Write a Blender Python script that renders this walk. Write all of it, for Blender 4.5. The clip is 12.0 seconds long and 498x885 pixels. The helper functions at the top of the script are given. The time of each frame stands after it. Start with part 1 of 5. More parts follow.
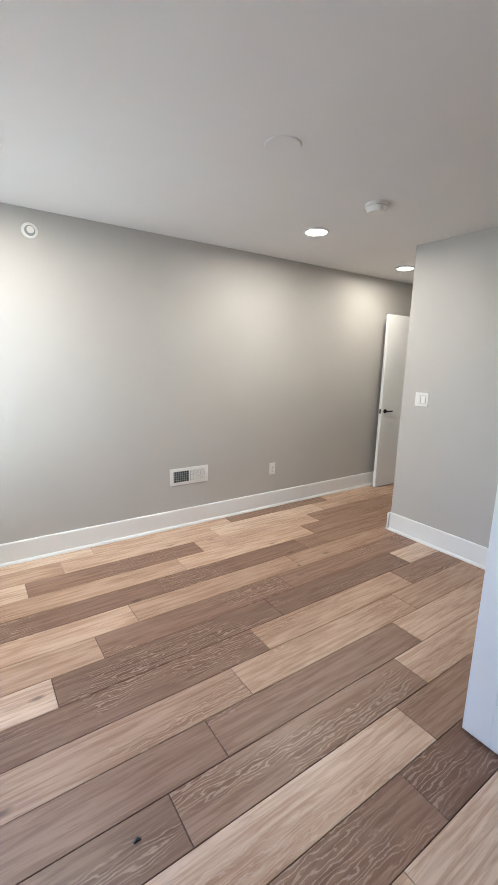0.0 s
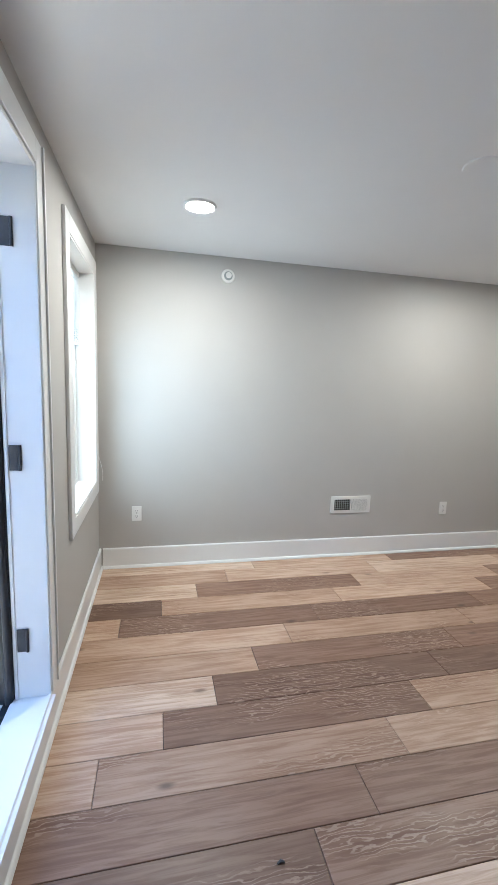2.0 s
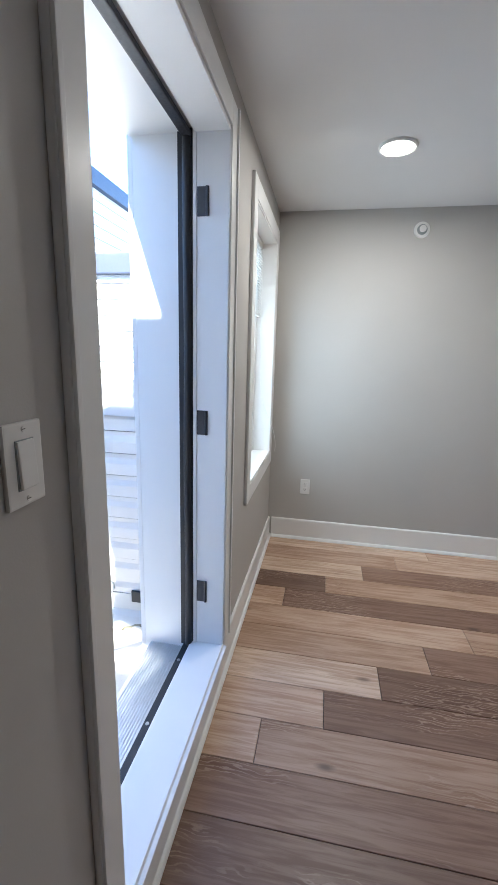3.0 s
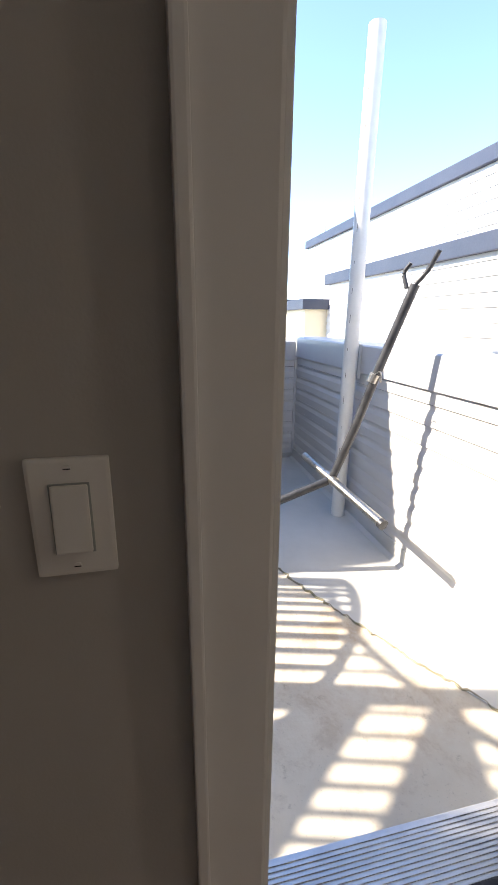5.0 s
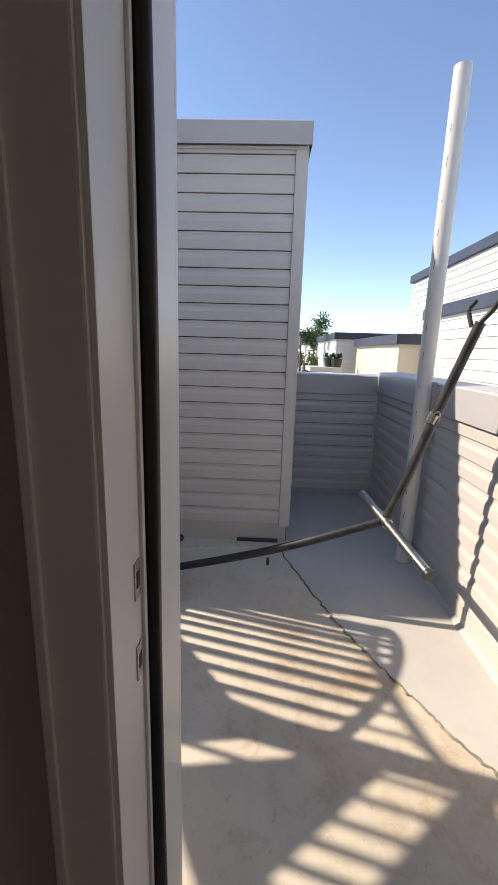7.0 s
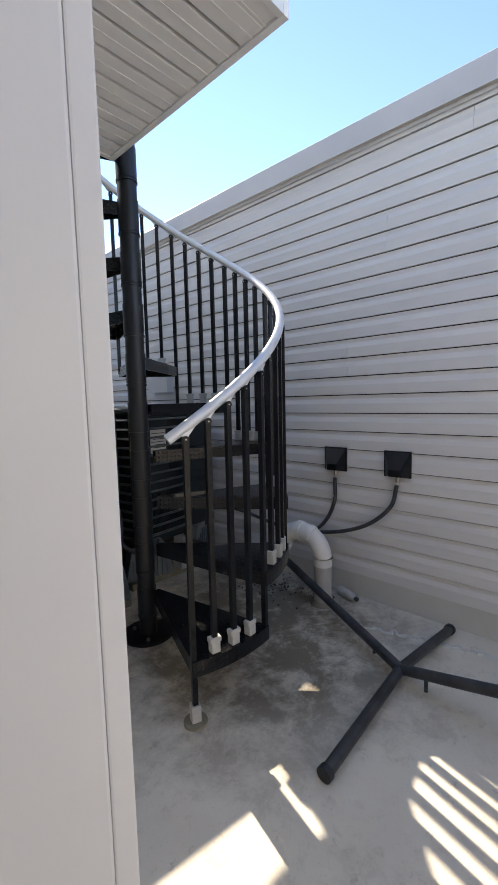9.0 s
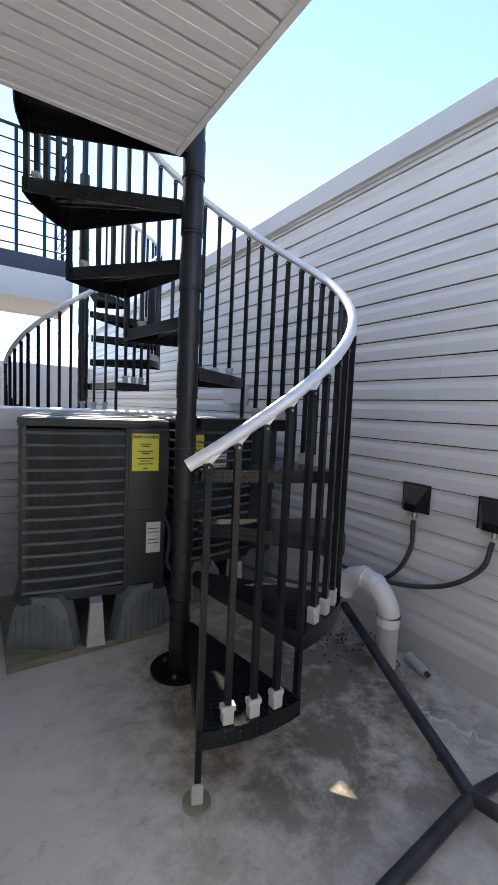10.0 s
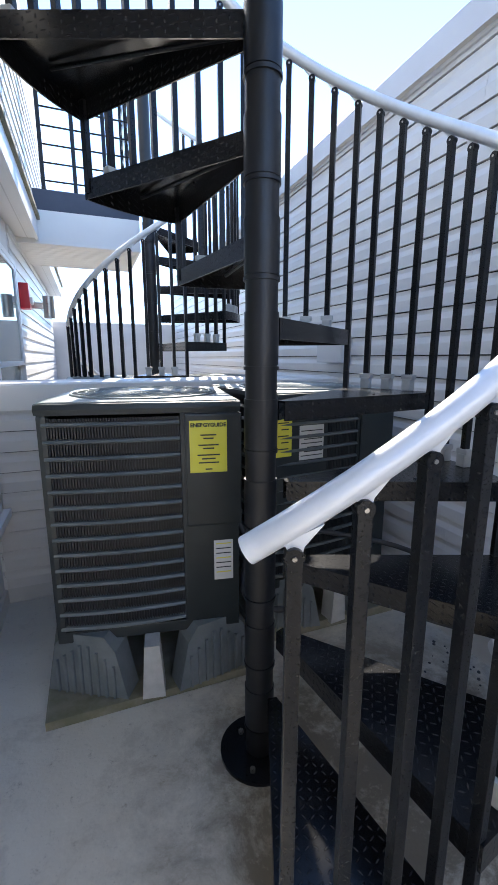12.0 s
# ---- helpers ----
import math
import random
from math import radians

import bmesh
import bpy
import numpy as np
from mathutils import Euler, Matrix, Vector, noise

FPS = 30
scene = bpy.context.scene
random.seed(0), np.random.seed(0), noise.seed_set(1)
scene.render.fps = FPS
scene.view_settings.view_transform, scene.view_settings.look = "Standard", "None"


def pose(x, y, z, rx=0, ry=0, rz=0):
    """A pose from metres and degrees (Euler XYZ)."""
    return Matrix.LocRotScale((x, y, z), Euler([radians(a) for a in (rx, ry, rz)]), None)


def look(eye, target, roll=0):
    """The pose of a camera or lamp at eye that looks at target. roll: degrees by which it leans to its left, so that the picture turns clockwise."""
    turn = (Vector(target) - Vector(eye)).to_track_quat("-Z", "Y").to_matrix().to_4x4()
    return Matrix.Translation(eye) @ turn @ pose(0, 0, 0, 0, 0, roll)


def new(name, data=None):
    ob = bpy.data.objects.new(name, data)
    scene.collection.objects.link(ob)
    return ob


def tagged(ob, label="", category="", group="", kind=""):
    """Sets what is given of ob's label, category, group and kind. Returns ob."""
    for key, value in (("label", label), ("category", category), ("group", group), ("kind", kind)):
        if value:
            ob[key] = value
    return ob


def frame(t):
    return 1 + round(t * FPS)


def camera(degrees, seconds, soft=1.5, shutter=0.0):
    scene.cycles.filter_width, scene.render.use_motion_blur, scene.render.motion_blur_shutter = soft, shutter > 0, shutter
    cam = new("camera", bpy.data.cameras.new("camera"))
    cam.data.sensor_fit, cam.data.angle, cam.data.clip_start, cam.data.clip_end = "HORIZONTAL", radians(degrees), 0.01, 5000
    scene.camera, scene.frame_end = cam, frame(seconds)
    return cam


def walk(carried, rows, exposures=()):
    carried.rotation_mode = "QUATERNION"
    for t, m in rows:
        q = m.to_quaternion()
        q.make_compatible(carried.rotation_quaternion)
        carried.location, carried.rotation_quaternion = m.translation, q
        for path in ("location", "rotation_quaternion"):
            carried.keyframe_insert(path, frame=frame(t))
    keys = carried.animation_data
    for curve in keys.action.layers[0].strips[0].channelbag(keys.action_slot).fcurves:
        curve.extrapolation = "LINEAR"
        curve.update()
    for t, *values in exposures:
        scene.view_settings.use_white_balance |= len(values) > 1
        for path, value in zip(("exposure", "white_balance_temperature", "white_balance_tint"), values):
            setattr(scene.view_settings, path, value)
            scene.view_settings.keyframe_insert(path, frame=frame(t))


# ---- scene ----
cam = camera(62.0, 12.0)
PATH = [
    (0, (0.463, 0.245, 1.5), (1.574, 1.862, 1.109), 1.4),
    (0.5, (0.452, 0.237, 1.491), (1.461, 1.925, 1.127), 1.5),
    (1, (0.425, 0.244, 1.501), (1.258, 2.029, 1.157), 1.9),
    (1.5, (0.403, 0.249, 1.506), (1.051, 2.113, 1.184), 2.2),
    (2, (0.396, 0.233, 1.497), (0.825, 2.166, 1.214), 2.2),
    (2.5, (0.370, 0.256, 1.471), (0.497, 2.218, 1.106), 2.1),
    (3, (0.348, 0.344, 1.462), (0.000, 2.268, 1.041), 1.6),
    (3.2, (0.336, 0.425, 1.466), (-0.225, 2.286, 1.025), 1.1),
    (3.5, (0.323, 0.553, 1.480), (-0.583, 2.271, 1.005), 0.3),
    (3.7, (0.328, 0.622, 1.503), (-0.806, 2.193, 1.004), 0.0),
    (5.3, (0.322, 0.949, 1.478), (-1.583, 1.224, 0.933), 1.6),
    (5.5, (0.364, 0.984, 1.482), (-1.551, 1.212, 0.952), 2.3),
    (6, (0.485, 1.102, 1.508), (-1.453, 1.248, 1.037), 2.4),
    (6.5, (0.52, 1.162, 1.509), (-1.431, 1.219, 1.075), 2.0),
    (6.7, (0.503, 1.178, 1.512), (-1.449, 1.202, 1.079), 1.9),
    (8.3, (-0.225, 1.270, 1.325), (-1.940, 0.284, 1.037), -0.5),
    (8.5, (-0.283, 1.283, 1.305), (-1.895, 0.125, 1.063), -0.9),
    (9, (-0.330, 1.282, 1.314), (-1.780, -0.081, 1.114), -1.3),
    (9.5, (-0.433, 1.247, 1.337), (-1.733, -0.265, 1.176), 0.5),
    (10, (-0.726, 1.187, 1.367), (-1.828, -0.474, 1.210), 2.5),
    (10.5, (-0.908, 1.094, 1.458), (-1.786, -0.686, 1.213), 3.2),
    (11, (-1.065, 1.022, 1.456), (-1.732, -0.836, 1.135), 2.6),
    (11.5, (-1.079, 0.821, 1.444), (-1.670, -1.053, 1.070), 1.5),
    (12, (-1.145, 0.414, 1.457), (-1.845, -1.416, 1.057), -0.0),
]
EXPOSURES = [(0, 4.1, 6000, 6), (1.0, 4.2, 5800, 5), (2.0, 3.92, 5600, 3), (3.0, 3.35, 5700, 6), (3.7, 2.95, 6000, 7), (5.3, 1.95, 7200, 14), (5.5, 1.75, 7300, 15), (6.0, 1.2, 7500, 15), (6.7, 0.9, 7500, 15), (8.3, 1.45, 7400, 11), (9.5, 1.8, 7250, 12), (12, 2.25, 6500, 10)]
walk(cam, [(t, look(eye, target, roll)) for t, eye, target, roll in PATH], EXPOSURES)

# ---- light ----
SUN_AZ, SUN_EL = radians(194.5), radians(39.3)
world = bpy.data.worlds.new("sky")
world.use_nodes = True
scene.world = world
wn = world.node_tree.nodes
sky = wn.new("ShaderNodeTexSky")
sky.sky_type = "NISHITA"
sky.sun_disc = False
sky.sun_elevation = SUN_EL
sky.sun_rotation = SUN_AZ
sky.air_density = 0.75
sky.dust_density = 0.0
sky.ozone_density = 3.5
world.node_tree.links.new(sky.outputs[0], wn["Background"].inputs[0])
wn["Background"].inputs[1].default_value = 0.15
sun_data = bpy.data.lights.new("sun", "SUN")
sun_data.energy = 3.2
sun_data.angle = radians(0.55)
sun_data.color = (1.0, 0.93, 0.83)
sun = new("sun", sun_data)
sun.matrix_world = look((math.sin(SUN_AZ) * math.cos(SUN_EL) * 30, math.cos(SUN_AZ) * math.cos(SUN_EL) * 30, math.sin(SUN_EL) * 30), (0, 0, 0))

window_light = bpy.data.lights.new("window_daylight", "AREA")
window_light.shape, window_light.size, window_light.size_y = "RECTANGLE", 1.3, 0.7
window_light.energy, window_light.color = 1.5, (0.80, 0.90, 1.0)
daylight = new("window_daylight", window_light)
daylight.matrix_world = Matrix.Translation((-0.365, 2.925, 1.47)) @ Euler((0, radians(-90), 0)).to_matrix().to_4x4()

# ---- materials ----


def material(name, color, rough=0.5, metal=0.0):
    m = bpy.data.materials.new(name)
    m.use_nodes = True
    b = m.node_tree.nodes["Principled BSDF"]
    b.inputs["Base Color"].default_value = (*color, 1)
    b.inputs["Roughness"].default_value = rough
    b.inputs["Metallic"].default_value = metal
    return m


def node(m, kind, **values):
    n = m.node_tree.nodes.new(kind)
    for k, v in values.items():
        n.inputs[k.replace("_", " ")].default_value = v
    return n


def link(m, a, b):
    m.node_tree.links.new(a, b)


def coords(m, scale=(1, 1, 1)):
    g = m.node_tree.nodes.new("ShaderNodeNewGeometry")
    mp = m.node_tree.nodes.new("ShaderNodeMapping")
    mp.inputs["Scale"].default_value = scale
    link(m, g.outputs["Position"], mp.inputs["Vector"])
    return mp.outputs[0]


def mix(m, fac, a, b, blend="MIX"):
    n = m.node_tree.nodes.new("ShaderNodeMix")
    n.data_type = "RGBA"
    n.blend_type = blend
    for value, slot in ((fac, 0), (a, 6), (b, 7)):
        if isinstance(value, (int, float)):
            n.inputs[slot].default_value = value
        elif isinstance(value, tuple):
            n.inputs[slot].default_value = (*value, 1)
        else:
            link(m, value, n.inputs[slot])
    return n.outputs[2]


def ramp(m, fac, lo, hi, a=0.0, b=1.0):
    n = m.node_tree.nodes.new("ShaderNodeMapRange")
    link(m, fac, n.inputs[0])
    for i, v in enumerate((lo, hi, a, b)):
        n.inputs[i + 1].default_value = v
    return n.outputs[0]


def surface(name, c1, c2, rough=0.5, scale=3.0, fine=60.0, bump=0.1, metal=0.0, dist=0.002, stretch=(1, 1, 1)):
    """Two tones mixed by broad noise, with fine relief."""
    m = material(name, c1, rough, metal)
    b = m.node_tree.nodes["Principled BSDF"]
    co = coords(m, stretch)
    n1 = node(m, "ShaderNodeTexNoise", Scale=scale, Detail=5.0, Roughness=0.6)
    n2 = node(m, "ShaderNodeTexNoise", Scale=fine, Detail=4.0)
    link(m, co, n1.inputs["Vector"])
    link(m, co, n2.inputs["Vector"])
    link(m, mix(m, ramp(m, n1.outputs[0], 0.35, 0.65), c1, c2), b.inputs["Base Color"])
    link(m, ramp(m, n2.outputs[0], 0.3, 0.7, rough - 0.06, rough + 0.08), b.inputs["Roughness"])
    if bump:
        bp = node(m, "ShaderNodeBump", Strength=bump, Distance=dist)
        link(m, n2.outputs[0], bp.inputs["Height"])
        link(m, bp.outputs[0], b.inputs["Normal"])
    return m


def lamp_material(name, color, strength):
    m = material(name, color, 0.4)
    b = m.node_tree.nodes["Principled BSDF"]
    b.inputs["Emission Color"].default_value = (*color, 1)
    b.inputs["Emission Strength"].default_value = strength
    return m


WALL = surface("grey_wall_paint", (0.47, 0.455, 0.43), (0.49, 0.475, 0.45), 0.6, 1.2, 260, 0.12)
CEIL = surface("white_ceiling_paint", (0.74, 0.73, 0.72), (0.76, 0.75, 0.74), 0.8, 1.0, 220, 0.1)
TRIM = surface("white_trim_paint", (0.78, 0.78, 0.77), (0.8, 0.8, 0.79), 0.35, 2.0, 150, 0.04)
PLASTIC = material("white_plastic", (0.78, 0.77, 0.74), 0.35)
# near-black that stands in for shade inside holes, slots and gaps
DARK = material("black_recess_shade", (0.015, 0.015, 0.015), 0.6)
RUBBER = surface("black_rubber_seal", (0.012, 0.013, 0.016), (0.02, 0.02, 0.022), 0.5, 8, 90, 0.1)
SATIN = surface("satin_black_pole", (0.006, 0.0065, 0.008), (0.007, 0.0075, 0.009), 0.42, 2, 30, 0.02)
BLACK = surface("black_powder_coat", (0.005, 0.0055, 0.007), (0.008, 0.009, 0.011), 0.3, 6, 220, 0.02)
BLACK.node_tree.nodes["Principled BSDF"].inputs["Specular IOR Level"].default_value = 0.3
STEEL = surface("brushed_nickel", (0.42, 0.40, 0.37), (0.5, 0.48, 0.45), 0.3, 10, 200, 0.03, 1.0)
ALU = surface("dull_aluminium", (0.55, 0.55, 0.55), (0.66, 0.66, 0.66), 0.38, 8, 160, 0.05, 0.8)
RAILM = surface("silver_handrail_paint", (0.68, 0.69, 0.70), (0.76, 0.77, 0.78), 0.34, 12, 200, 0.0, 0.2)
BRACKET = surface("pale_grey_plastic_bracket", (0.42, 0.42, 0.40), (0.5, 0.5, 0.48), 0.5, 20, 120, 0.05)
SIDING = surface("grey_vinyl_siding", (0.62, 0.61, 0.605), (0.67, 0.66, 0.65), 0.42, 1.3, 90, 0.06, stretch=(1, 1, 3))
SIDING2 = surface("warm_vinyl_siding", (0.58, 0.565, 0.54), (0.62, 0.6, 0.58), 0.42, 1.6, 90, 0.06, stretch=(1, 1, 3))
WHITESID = surface("white_vinyl_siding", (0.68, 0.67, 0.65), (0.74, 0.73, 0.71), 0.45, 1.3, 90, 0.05)
CAPM = surface("grey_metal_coping", (0.5, 0.505, 0.52), (0.55, 0.555, 0.57), 0.35, 1.5, 60, 0.05, 0.1)
DCAP = surface("dark_metal_coping", (0.03, 0.04, 0.07), (0.045, 0.055, 0.085), 0.5, 2, 60, 0.05)
SOFFIT = surface("white_vinyl_soffit", (0.74, 0.73, 0.71), (0.79, 0.78, 0.76), 0.45, 1.2, 60, 0.05)
PVC = surface("white_pvc", (0.70, 0.69, 0.66), (0.76, 0.75, 0.72), 0.33, 6, 60, 0.03)
PVCD = surface("weathered_pvc", (0.42, 0.41, 0.39), (0.5, 0.49, 0.47), 0.5, 9, 60, 0.05)
GUN = surface("worn_grey_tube", (0.025, 0.026, 0.03), (0.06, 0.062, 0.068), 0.4, 9, 120, 0.05, 0.2)
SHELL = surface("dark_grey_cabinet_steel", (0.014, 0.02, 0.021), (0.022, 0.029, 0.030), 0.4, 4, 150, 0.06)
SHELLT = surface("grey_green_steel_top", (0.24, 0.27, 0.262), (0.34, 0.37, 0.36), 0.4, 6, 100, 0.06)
LOUVRE = surface("grey_louvre_steel", (0.10, 0.115, 0.115), (0.145, 0.158, 0.155), 0.4, 6, 90, 0.05)
FOOTM = surface("grey_plastic_riser", (0.13, 0.15, 0.155), (0.19, 0.21, 0.215), 0.55, 6, 90, 0.08)
PAD = surface("stained_equipment_pad", (0.30, 0.27, 0.21), (0.17, 0.16, 0.095), 0.75, 5, 70, 0.3)
YELLOW = surface("yellow_label", (0.78, 0.70, 0.06), (0.8, 0.72, 0.1), 0.5, 10, 90, 0.02)
PAPER = surface("white_label", (0.72, 0.71, 0.66), (0.76, 0.75, 0.7), 0.5, 10, 90, 0.02)
INK = material("black_print", (0.03, 0.03, 0.03), 0.6)
CABLE = surface("dark_cable", (0.03, 0.03, 0.033), (0.06, 0.06, 0.062), 0.5, 9, 90, 0.1)
RED = material("red_strobe_plastic", (0.55, 0.02, 0.03), 0.35)
BLIND = material("white_blind_slat", (0.8, 0.8, 0.78), 0.5)
LEAF = surface("leaf_green", (0.05, 0.11, 0.025), (0.09, 0.15, 0.04), 0.5, 9, 60, 0.1)
BARK = surface("bark", (0.12, 0.09, 0.06), (0.18, 0.14, 0.1), 0.8, 9, 60, 0.5)
GROUND = surface("distant_roofing", (0.2, 0.2, 0.19), (0.28, 0.28, 0.27), 0.85, 0.3, 8, 0.2)
CREAM = surface("cream_render", (0.72, 0.64, 0.47), (0.76, 0.68, 0.5), 0.6, 1, 60, 0.05)
LAMP = lamp_material("warm_lamp_lens", (1.0, 0.86, 0.68), 6.0)
GLASS = bpy.data.materials.new("window_glass")
GLASS.use_nodes = True
gb = GLASS.node_tree.nodes["Principled BSDF"]
gb.inputs["Base Color"].default_value = (0.93, 0.97, 0.95, 1)
gb.inputs["Roughness"].default_value = 0.0
gb.inputs["Transmission Weight"].default_value = 1.0
gb.inputs["IOR"].default_value = 1.45
GREENGLASS = material("dim_reflective_glass", (0.10, 0.15, 0.13), 0.04)
GREENGLASS.node_tree.nodes["Principled BSDF"].inputs["Specular IOR Level"].default_value = 1.0


def plank_material():
    m = material("weathered_oak_plank", (0.3, 0.2, 0.14), 0.42)
    b = m.node_tree.nodes["Principled BSDF"]
    info = m.node_tree.nodes.new("ShaderNodeObjectInfo")
    tc = m.node_tree.nodes.new("ShaderNodeTexCoord")
    shift = node(m, "ShaderNodeVectorMath")
    shift.operation = "SCALE"
    shift.inputs[0].default_value = (31.0, 17.0, 9.0)
    link(m, info.outputs["Random"], shift.inputs["Scale"])
    add = node(m, "ShaderNodeVectorMath")
    link(m, tc.outputs["Object"], add.inputs[0])
    link(m, shift.outputs[0], add.inputs[1])

    def stretched(x, y):
        mp = m.node_tree.nodes.new("ShaderNodeMapping")
        mp.inputs["Scale"].default_value = (x, y, 1)
        link(m, add.outputs[0], mp.inputs["Vector"])
        return mp.outputs[0]

    tone = m.node_tree.nodes.new("ShaderNodeValToRGB")
    cr = tone.color_ramp
    cr.interpolation = "LINEAR"
    cr.elements[0].position, cr.elements[0].color = 0.0, (0.185, 0.11, 0.076, 1)
    cr.elements[1].position, cr.elements[1].color = 1.0, (0.70, 0.55, 0.43, 1)
    for p, c in ((0.3, (0.29, 0.178, 0.125, 1)), (0.55, (0.47, 0.32, 0.225, 1)), (0.8, (0.60, 0.43, 0.315, 1))):
        e = cr.elements.new(p)
        e.color = c
    link(m, info.outputs["Random"], tone.inputs[0])
    warp = node(m, "ShaderNodeTexNoise", Scale=1.6, Detail=3.0)
    link(m, stretched(0.8, 2.2), warp.inputs["Vector"])
    streak = node(m, "ShaderNodeTexNoise", Scale=9.0, Detail=8.0, Roughness=0.65, Distortion=0.6)
    link(m, stretched(0.35, 6.0), streak.inputs["Vector"])
    rings = node(m, "ShaderNodeTexWave", Scale=6.5, Distortion=14.0, Detail=4.0)
    rings.inputs["Detail Scale"].default_value = 1.4
    rings.bands_direction = "Y"
    link(m, stretched(0.9, 3.2), rings.inputs["Vector"])
    c = mix(m, ramp(m, streak.outputs[0], 0.42, 0.60, 0.0, 0.85), tone.outputs[0], (0.66, 0.56, 0.49), "MULTIPLY")
    c = mix(m, ramp(m, warp.outputs[0], 0.45, 0.62, 0.0, 0.8), c, (0.72, 0.63, 0.56), "MULTIPLY")
    mask = ramp(m, warp.outputs[0], 0.5, 0.58, 0.0, 1.0)
    band = ramp(m, rings.outputs["Fac"], 0.7, 0.97, 0.0, 0.3)
    both = node(m, "ShaderNodeMath")
    both.operation = "MULTIPLY"
    link(m, mask, both.inputs[0])
    link(m, band, both.inputs[1])
    c = mix(m, both.outputs[0], c, (0.68, 0.53, 0.42))
    knots = node(m, "ShaderNodeTexVoronoi", Scale=1.0, Randomness=1.0)
    link(m, stretched(1.9, 4.6), knots.inputs["Vector"])
    c = mix(m, ramp(m, knots.outputs["Distance"], 0.03, 0.09, 0.75, 0.0), c, (0.07, 0.04, 0.028))
    link(m, c, b.inputs["Base Color"])
    link(m, ramp(m, streak.outputs[0], 0.3, 0.7, 0.33, 0.5), b.inputs["Roughness"])
    bp = node(m, "ShaderNodeBump", Strength=0.18, Distance=0.001)
    link(m, streak.outputs[0], bp.inputs["Height"])
    link(m, bp.outputs[0], b.inputs["Normal"])
    return m


PLANK = plank_material()


def concrete_material():
    m = material("stained_roof_concrete", (0.4, 0.4, 0.38), 0.75)
    b = m.node_tree.nodes["Principled BSDF"]
    co = coords(m)
    big = node(m, "ShaderNodeTexNoise", Scale=0.9, Detail=6.0, Roughness=0.62, Distortion=0.4)
    mid = node(m, "ShaderNodeTexNoise", Scale=4.5, Detail=9.0, Roughness=0.75, Distortion=0.25)
    fine = node(m, "ShaderNodeTexNoise", Scale=70.0, Detail=5.0)
    pits = node(m, "ShaderNodeTexVoronoi", Scale=55.0)
    for n in (big, mid, fine, pits):
        link(m, co, n.inputs["Vector"])
    c = mix(m, ramp(m, big.outputs[0], 0.38, 0.62), (0.60, 0.545, 0.45), (0.70, 0.645, 0.54))
    c = mix(m, ramp(m, mid.outputs[0], 0.54, 0.72, 0.0, 0.5), c, (0.33, 0.27, 0.20))
    c = mix(m, ramp(m, mid.outputs[0], 0.28, 0.36, 0.5, 0.0), c, (0.64, 0.60, 0.52))
    where = m.node_tree.nodes.new("ShaderNodeSeparateXYZ")
    link(m, co, where.inputs[0])
    under = node(m, "ShaderNodeVectorMath")
    under.operation = "DISTANCE"
    under.inputs[1].default_value = (-2.2, -0.48, -0.154)
    link(m, co, under.inputs[0])
    wet = node(m, "ShaderNodeMath")
    wet.operation = "MULTIPLY"
    link(m, ramp(m, under.outputs["Value"], 0.4, 1.35, 1.0, 0.0), wet.inputs[0])
    link(m, ramp(m, mid.outputs[0], 0.38, 0.58, 0.25, 1.0), wet.inputs[1])
    c = mix(m, ramp(m, wet.outputs[0], 0.1, 0.7, 0.0, 0.85), c, (0.14, 0.115, 0.08))
    crackline = node(m, "ShaderNodeVectorMath")
    crackline.operation = "DISTANCE"
    crackline.inputs[1].default_value = (-1.5, 1.95, -0.154)
    link(m, co, crackline.inputs[0])
    rust = node(m, "ShaderNodeMath")
    rust.operation = "MULTIPLY"
    link(m, ramp(m, crackline.outputs["Value"], 0.3, 1.1, 1.0, 0.0), rust.inputs[0])
    link(m, ramp(m, mid.outputs[0], 0.42, 0.6, 0.0, 1.0), rust.inputs[1])
    c = mix(m, ramp(m, rust.outputs[0], 0.0, 1.0, 0.0, 0.5), c, (0.42, 0.27, 0.14))
    blotch = node(m, "ShaderNodeTexNoise", Scale=16.0, Detail=8.0, Roughness=0.8)
    link(m, co, blotch.inputs["Vector"])
    c = mix(m, ramp(m, blotch.outputs[0], 0.58, 0.70, 0.0, 0.6), c, (0.22, 0.18, 0.13))
    c = mix(m, ramp(m, blotch.outputs[0], 0.33, 0.42, 0.3, 0.0), c, (0.76, 0.71, 0.62))
    c = mix(m, ramp(m, pits.outputs["Distance"], 0.0, 0.16, 0.35, 0.0), c, (0.16, 0.15, 0.14))
    link(m, c, b.inputs["Base Color"])
    link(m, ramp(m, mid.outputs[0], 0.3, 0.7, 0.85, 0.55), b.inputs["Roughness"])
    bp = node(m, "ShaderNodeBump", Strength=0.35, Distance=0.003)
    link(m, fine.outputs[0], bp.inputs["Height"])
    link(m, bp.outputs[0], b.inputs["Normal"])
    return m


CONCRETE = concrete_material()
MEMBRANE = surface("pale_roof_membrane", (0.50, 0.49, 0.46), (0.58, 0.57, 0.54), 0.55, 1.7, 40, 0.15)


